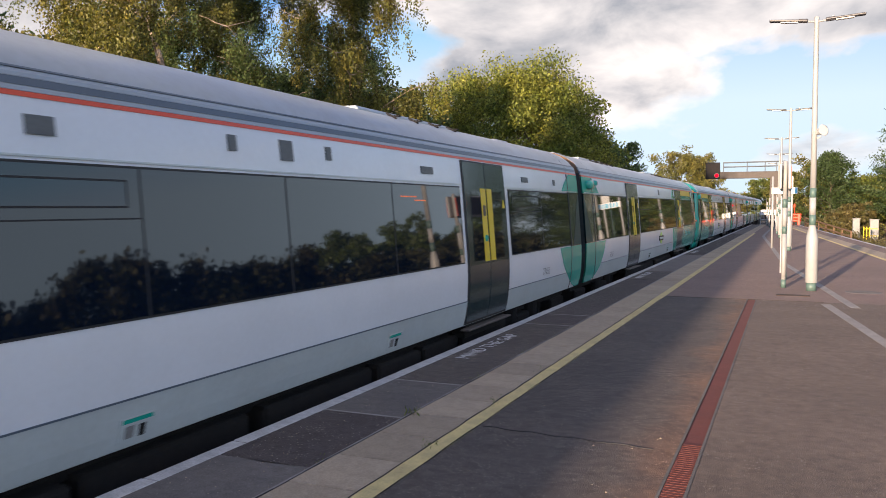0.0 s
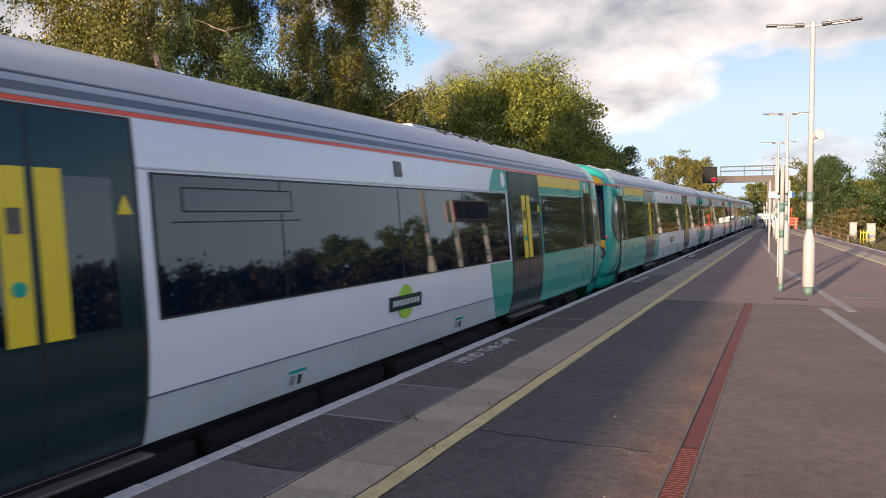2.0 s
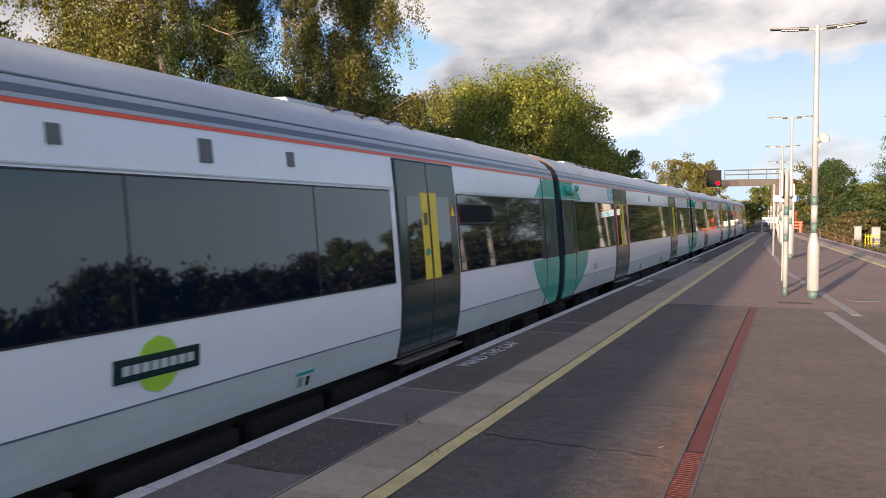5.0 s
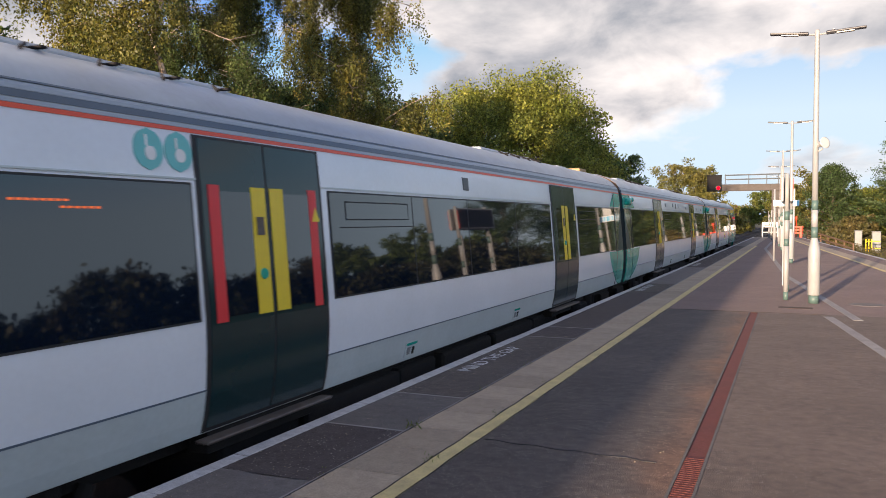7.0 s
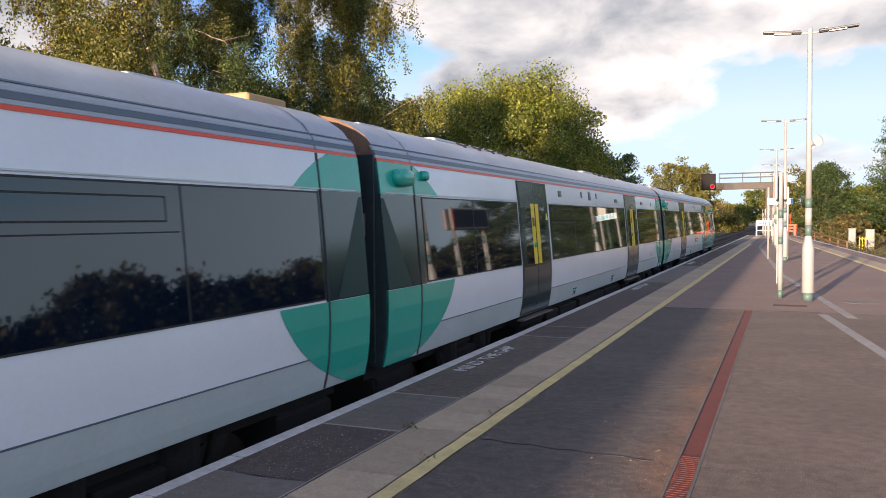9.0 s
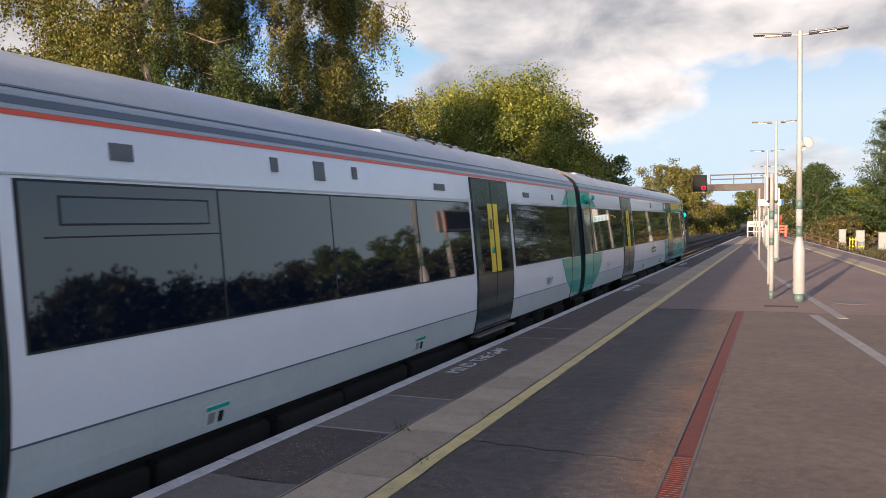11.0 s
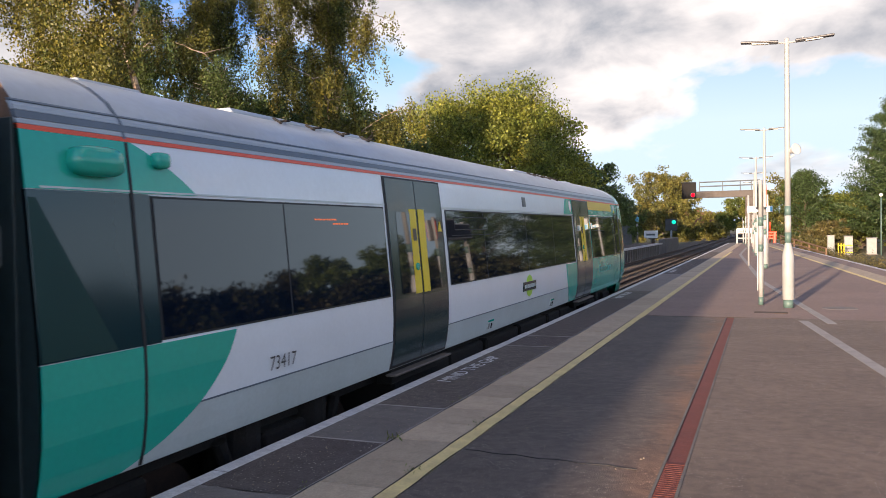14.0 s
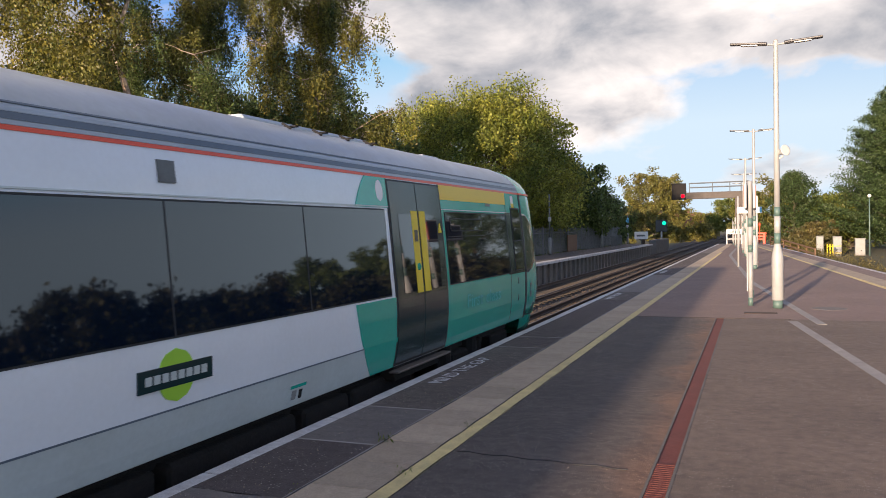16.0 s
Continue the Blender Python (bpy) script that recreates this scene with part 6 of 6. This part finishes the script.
    part("red_light", tube((x0 + 0.82, -0.72, z + 0.33), (x0 + 0.82, -0.74, z + 0.33), 0.22, 0.2, 20), M["red_lamp"], hd, "glowing red signal light")
    sm = part("small_signal", box(x1 - 0.45, x1 - 0.1, -0.65, -0.4, 1.95, 2.55, 0.03), M["black"], g, "small black signal head")
    part("red_light", tube((x1 - 0.28, -0.65, 2.2), (x1 - 0.28, -0.68, 2.2), 0.12, 0.11, 16), M["red_lamp"], sm, "glowing red signal light")
    # green signal on the far side
    s = thing("railway_signal", "railway signal with a glowing green light", "signal", at=(-8.3, 112, -1.2))
    part("post", turned([(0.12, 0), (0.12, 2.4)], 12), M["cabinet"], s, "grey signal post", True)
    hd = part("signal_head", box(-0.75, 0.75, -0.1, 0.1, 2.3, 3.9, 0.04), M["black"], s, "black signal back plate")
    part("green_light", tube((0.35, -0.1, 3.45), (0.35, -0.16, 3.45), 0.27, 0.25, 20), M["green_lamp"], hd, "glowing green signal light")
    # far platform: fence, lamps, cabinet, boards
    fn = thing("station_fence", "grey steel palisade fence behind the far platform", "fence")
    pale = box(-0.035, 0.035, -0.012, 0.012, 0.05, 1.75, 0.0)
    for v in pale.verts:
        if v.co.z > 1.7:
            v.co.x *= 0.35
    first = part("pale", pale, M["fence"], fn)
    first.matrix_basis = pose(-9.75, 28, 0, 0, 0, 90)
    for k in range(1, 290):
        ob = new("pale", first.data)
        ob.parent = fn
        ob.matrix_basis = pose(-9.75, 28 + k * 0.205, 0, 0, 0, 90)
    for zz in (0.35, 1.4):
        part("rail", box(-9.80, -9.765, -40, 88, zz, zz + 0.06), M["fence"], fn, "grey fence rail")
    post = box(-9.86, -9.76, -0.05, 0.05, -0.2, 1.85, 0.01)
    first = part("post", post, M["fence"], fn)
    first.matrix_basis = pose(0, 28, 0)
    for k in range(1, 24):
        ob = new("post", first.data)
        ob.parent = fn
        ob.matrix_basis = pose(0, 28 + k * 2.6, 0)
    for y, h in ((53.4, 4.0), (72.8, 4.7), (88.0, 3.1)):
        t = thing("lamp_column", "slim grey lamp column on the far platform", "lamp post", "far platform posts", at=(-9.2, y, 0))
        part("base", turned([(0.12, 0), (0.12, 1.05), (0.06, 1.15)], 14), M["cabinet"], t, "thicker pale base", True)
        part("column", turned([(0.055, 1.1), (0.045, h)], 12), M["fence"], t, "", True)
        part("fitting", box(-0.1, 0.1, -0.07, 0.07, 0.55 * h, 0.55 * h + 0.3, 0.02), M["cctv"], t, "small pale fitting")
        if y > 80:
            part("sign_plate", box(-0.16, 0.16, -0.05, -0.03, 2.2, 2.75, 0.01), M["sign_blue"], t, "blue sign plate")
    eb = thing("equipment_cabinet", "tall grey equipment cabinet behind the fence", "cabinet", at=(-10.6, 76, 0))
    part("body", box(-0.8, 0.8, -0.8, 0.8, -0.3, 2.6, 0.03), M["cabinet"], eb, "grey cabinet body")
    part("roof", box(-0.88, 0.88, -0.88, 0.88, 2.6, 2.68, 0.02), M["cabinet"], eb)
    bd = thing("timber_board", "brown timber board leaning on the fence", "board", at=(-9.55, 62, 0))
    part("panel", box(-0.04, 0.04, -1.6, 1.6, 0.0, 1.25, 0.01), M["timber"], bd)
    bk = thing("cycle_rack", "blue-grey tubular rack by the fence", "rack", at=(-9.0, 76.5, 0))
    for k in range(6):
        hoop = bmesh.new()
        for a, b in (((0, 0, 0), (0, 0, 0.95)), ((0, 0, 0.95), (0.5, 0, 0.95)), ((0.5, 0, 0.95), (0.5, 0, 0))):
            tube(a, b, 0.035, n=8, bm=hoop)
        part("hoop", hoop, M["fence"], bk).matrix_basis = pose(0, k * 0.6, 0)
    sg = thing("trackside_sign", "small white trackside sign", "sign", at=(-8.7, 95, -1.2))
    part("post", turned([(0.05, 0), (0.05, 1.6)], 10), M["fence"], sg)
    part("plate", box(-0.75, 0.75, -0.08, -0.05, 1.6, 2.45, 0.01), M["sign_white"], sg, "white plate")
    part("mark", box(-0.5, 0.45, -0.09, -0.08, 1.9, 2.1), M["fence"], sg, "grey unreadable bar")
    # lineside cabinets on the right
    for x, y, w, h, kind in ((8.95, 84, 0.6, 1.9, "metal"), (10.25, 82, 0.7, 1.85, "pale"), (12.5, 86, 0.85, 1.6, "pale"), (14.9, 81, 0.9, 2.0, "pale")):
        c = thing("lineside_cabinet", "weathered grey lineside cabinet in the scrub", "cabinet", "lineside cabinets", at=(x, y, -1.3))
        part("body", box(-w / 2, w / 2, -0.3, 0.3, 0.1, h, 0.03), M["cabinet"], c, "weathered grey body")
        part("plinth", box(-w / 2 - 0.05, w / 2 + 0.05, -0.35, 0.35, 0.0, 0.12, 0.01), M["old_concrete"], c)
        part("lid", box(-w / 2 - 0.04, w / 2 + 0.04, -0.34, 0.34, h, h + 0.05, 0.01), M["cabinet"], c)
        part("door", box(-w / 2 + 0.05, w / 2 - 0.05, -0.32, -0.3, 0.2, h - 0.08, 0.008), M["cabinet"], c)
    rl = thing("yellow_railing", "short yellow safety railing in the scrub", "railing", at=(9.45, 79, -1.3))
    for x in (-0.22, 0.0, 0.22):
        part("post", turned([(0.05, 0), (0.05, 1.25), (0.02, 1.28)], 12, at=(x, 0, 0)), M["door_yellow"], rl, "yellow post", True)
    for zz in (0.5, 1.1):
        part("rail", tube((-0.22, 0, zz), (0.9, 0, zz), 0.035, n=8), M["door_yellow"], rl, "yellow rail")
    ln = thing("street_lamp", "slim green column with a small round lamp", "lamp post", at=(13.2, 85, -1.3))
    part("column", turned([(0.07, 0), (0.05, 5.4)], 12), M["post_green"], ln, "green column", True)
    part("lamp_head", turned([(0.05, 5.4), (0.15, 5.5), (0.17, 5.62), (0.06, 5.72)], 14), M["led"], ln, "small pale lamp head", True)
    # stair and walkway rails beyond the platform's right edge
    st = thing("walkway", "grey timber walkway with handrails beside the platform end", "walkway", at=(0, 0, 0))
    part("deck", slabbed([(4.6, 76), (5.6, 76), (7.2, 66), (6.4, 65)], -0.9, -0.6), M["timber"], st, "weathered timber deck")
    for zz, zb in ((0.75, -0.05), (0.35, -0.4)):
        part("hand_rail", tube((4.6, 76, zz), (7.4, 64, zb), 0.06, n=8), M["timber"], st, "weathered hand rail")
    for k in range(7):
        u = k / 6
        part("post", box(4.6 + 2.8 * u - 0.05, 4.6 + 2.8 * u + 0.05, 76 - 12 * u - 0.05, 76 - 12 * u + 0.05, -1.3, 0.75 - 0.8 * u, 0.01), M["timber"], st, "weathered post")
    # house roof in the distance
    h = thing("house", "distant house with a red tiled roof", "house", at=(-11, 205, -1.6))
    part("wall", box(-5, 3, -4, 4, 0, 3.0), M["render"], h, "cream rendered wall")
    roof = bmesh.new()
    q = [roof.verts.new(c) for c in ((-5.5, -4.5, 2.95), (3.5, -4.5, 2.95), (3.5, 4.5, 2.95), (-5.5, 4.5, 2.95), (-4.0, 0, 6.7), (2.0, 0, 6.7))]
    for ids in ((0, 1, 5, 4), (2, 3, 4, 5), (1, 2, 5), (3, 0, 4), (3, 2, 1, 0)):
        roof.faces.new([q[k] for k in ids])
    rf = part("roof", roof, M["tile"], h, "red tiled hipped roof")
    part("chimney", box(-1.2, -0.6, -0.3, 0.3, 6.0, 7.6, 0.02), M["tile"], rf)


furniture()


# ---- small growth on the platform ----
def weeds():
    rnd = random.Random(8)
    for x, y, n, s in ((0.88, 5.95, 14, 0.055), (0.88, 7.5, 7, 0.03), (1.36, 6.6, 8, 0.03), (1.36, 5.2, 8, 0.035), (0.87, 4.6, 6, 0.025), (0.87, 9.1, 6, 0.03), (1.36, 8.0, 6, 0.03)):
        cs = np.array([(x + rnd.gauss(0, 0.03), y + rnd.gauss(0, 0.06), abs(rnd.gauss(0.02, 0.02))) for _ in range(n * 3)])
        ob = leaves("weed", cs, np.array([rnd.uniform(0.5, 1.0) * s for _ in range(n * 3)]), LEAF["bush"], None, int(y * 10), droop=-1.5, slim=0.25)
        tagged(ob, "small green weed growing in a paving joint", "weed", kind="stuff")


weeds()


motions()
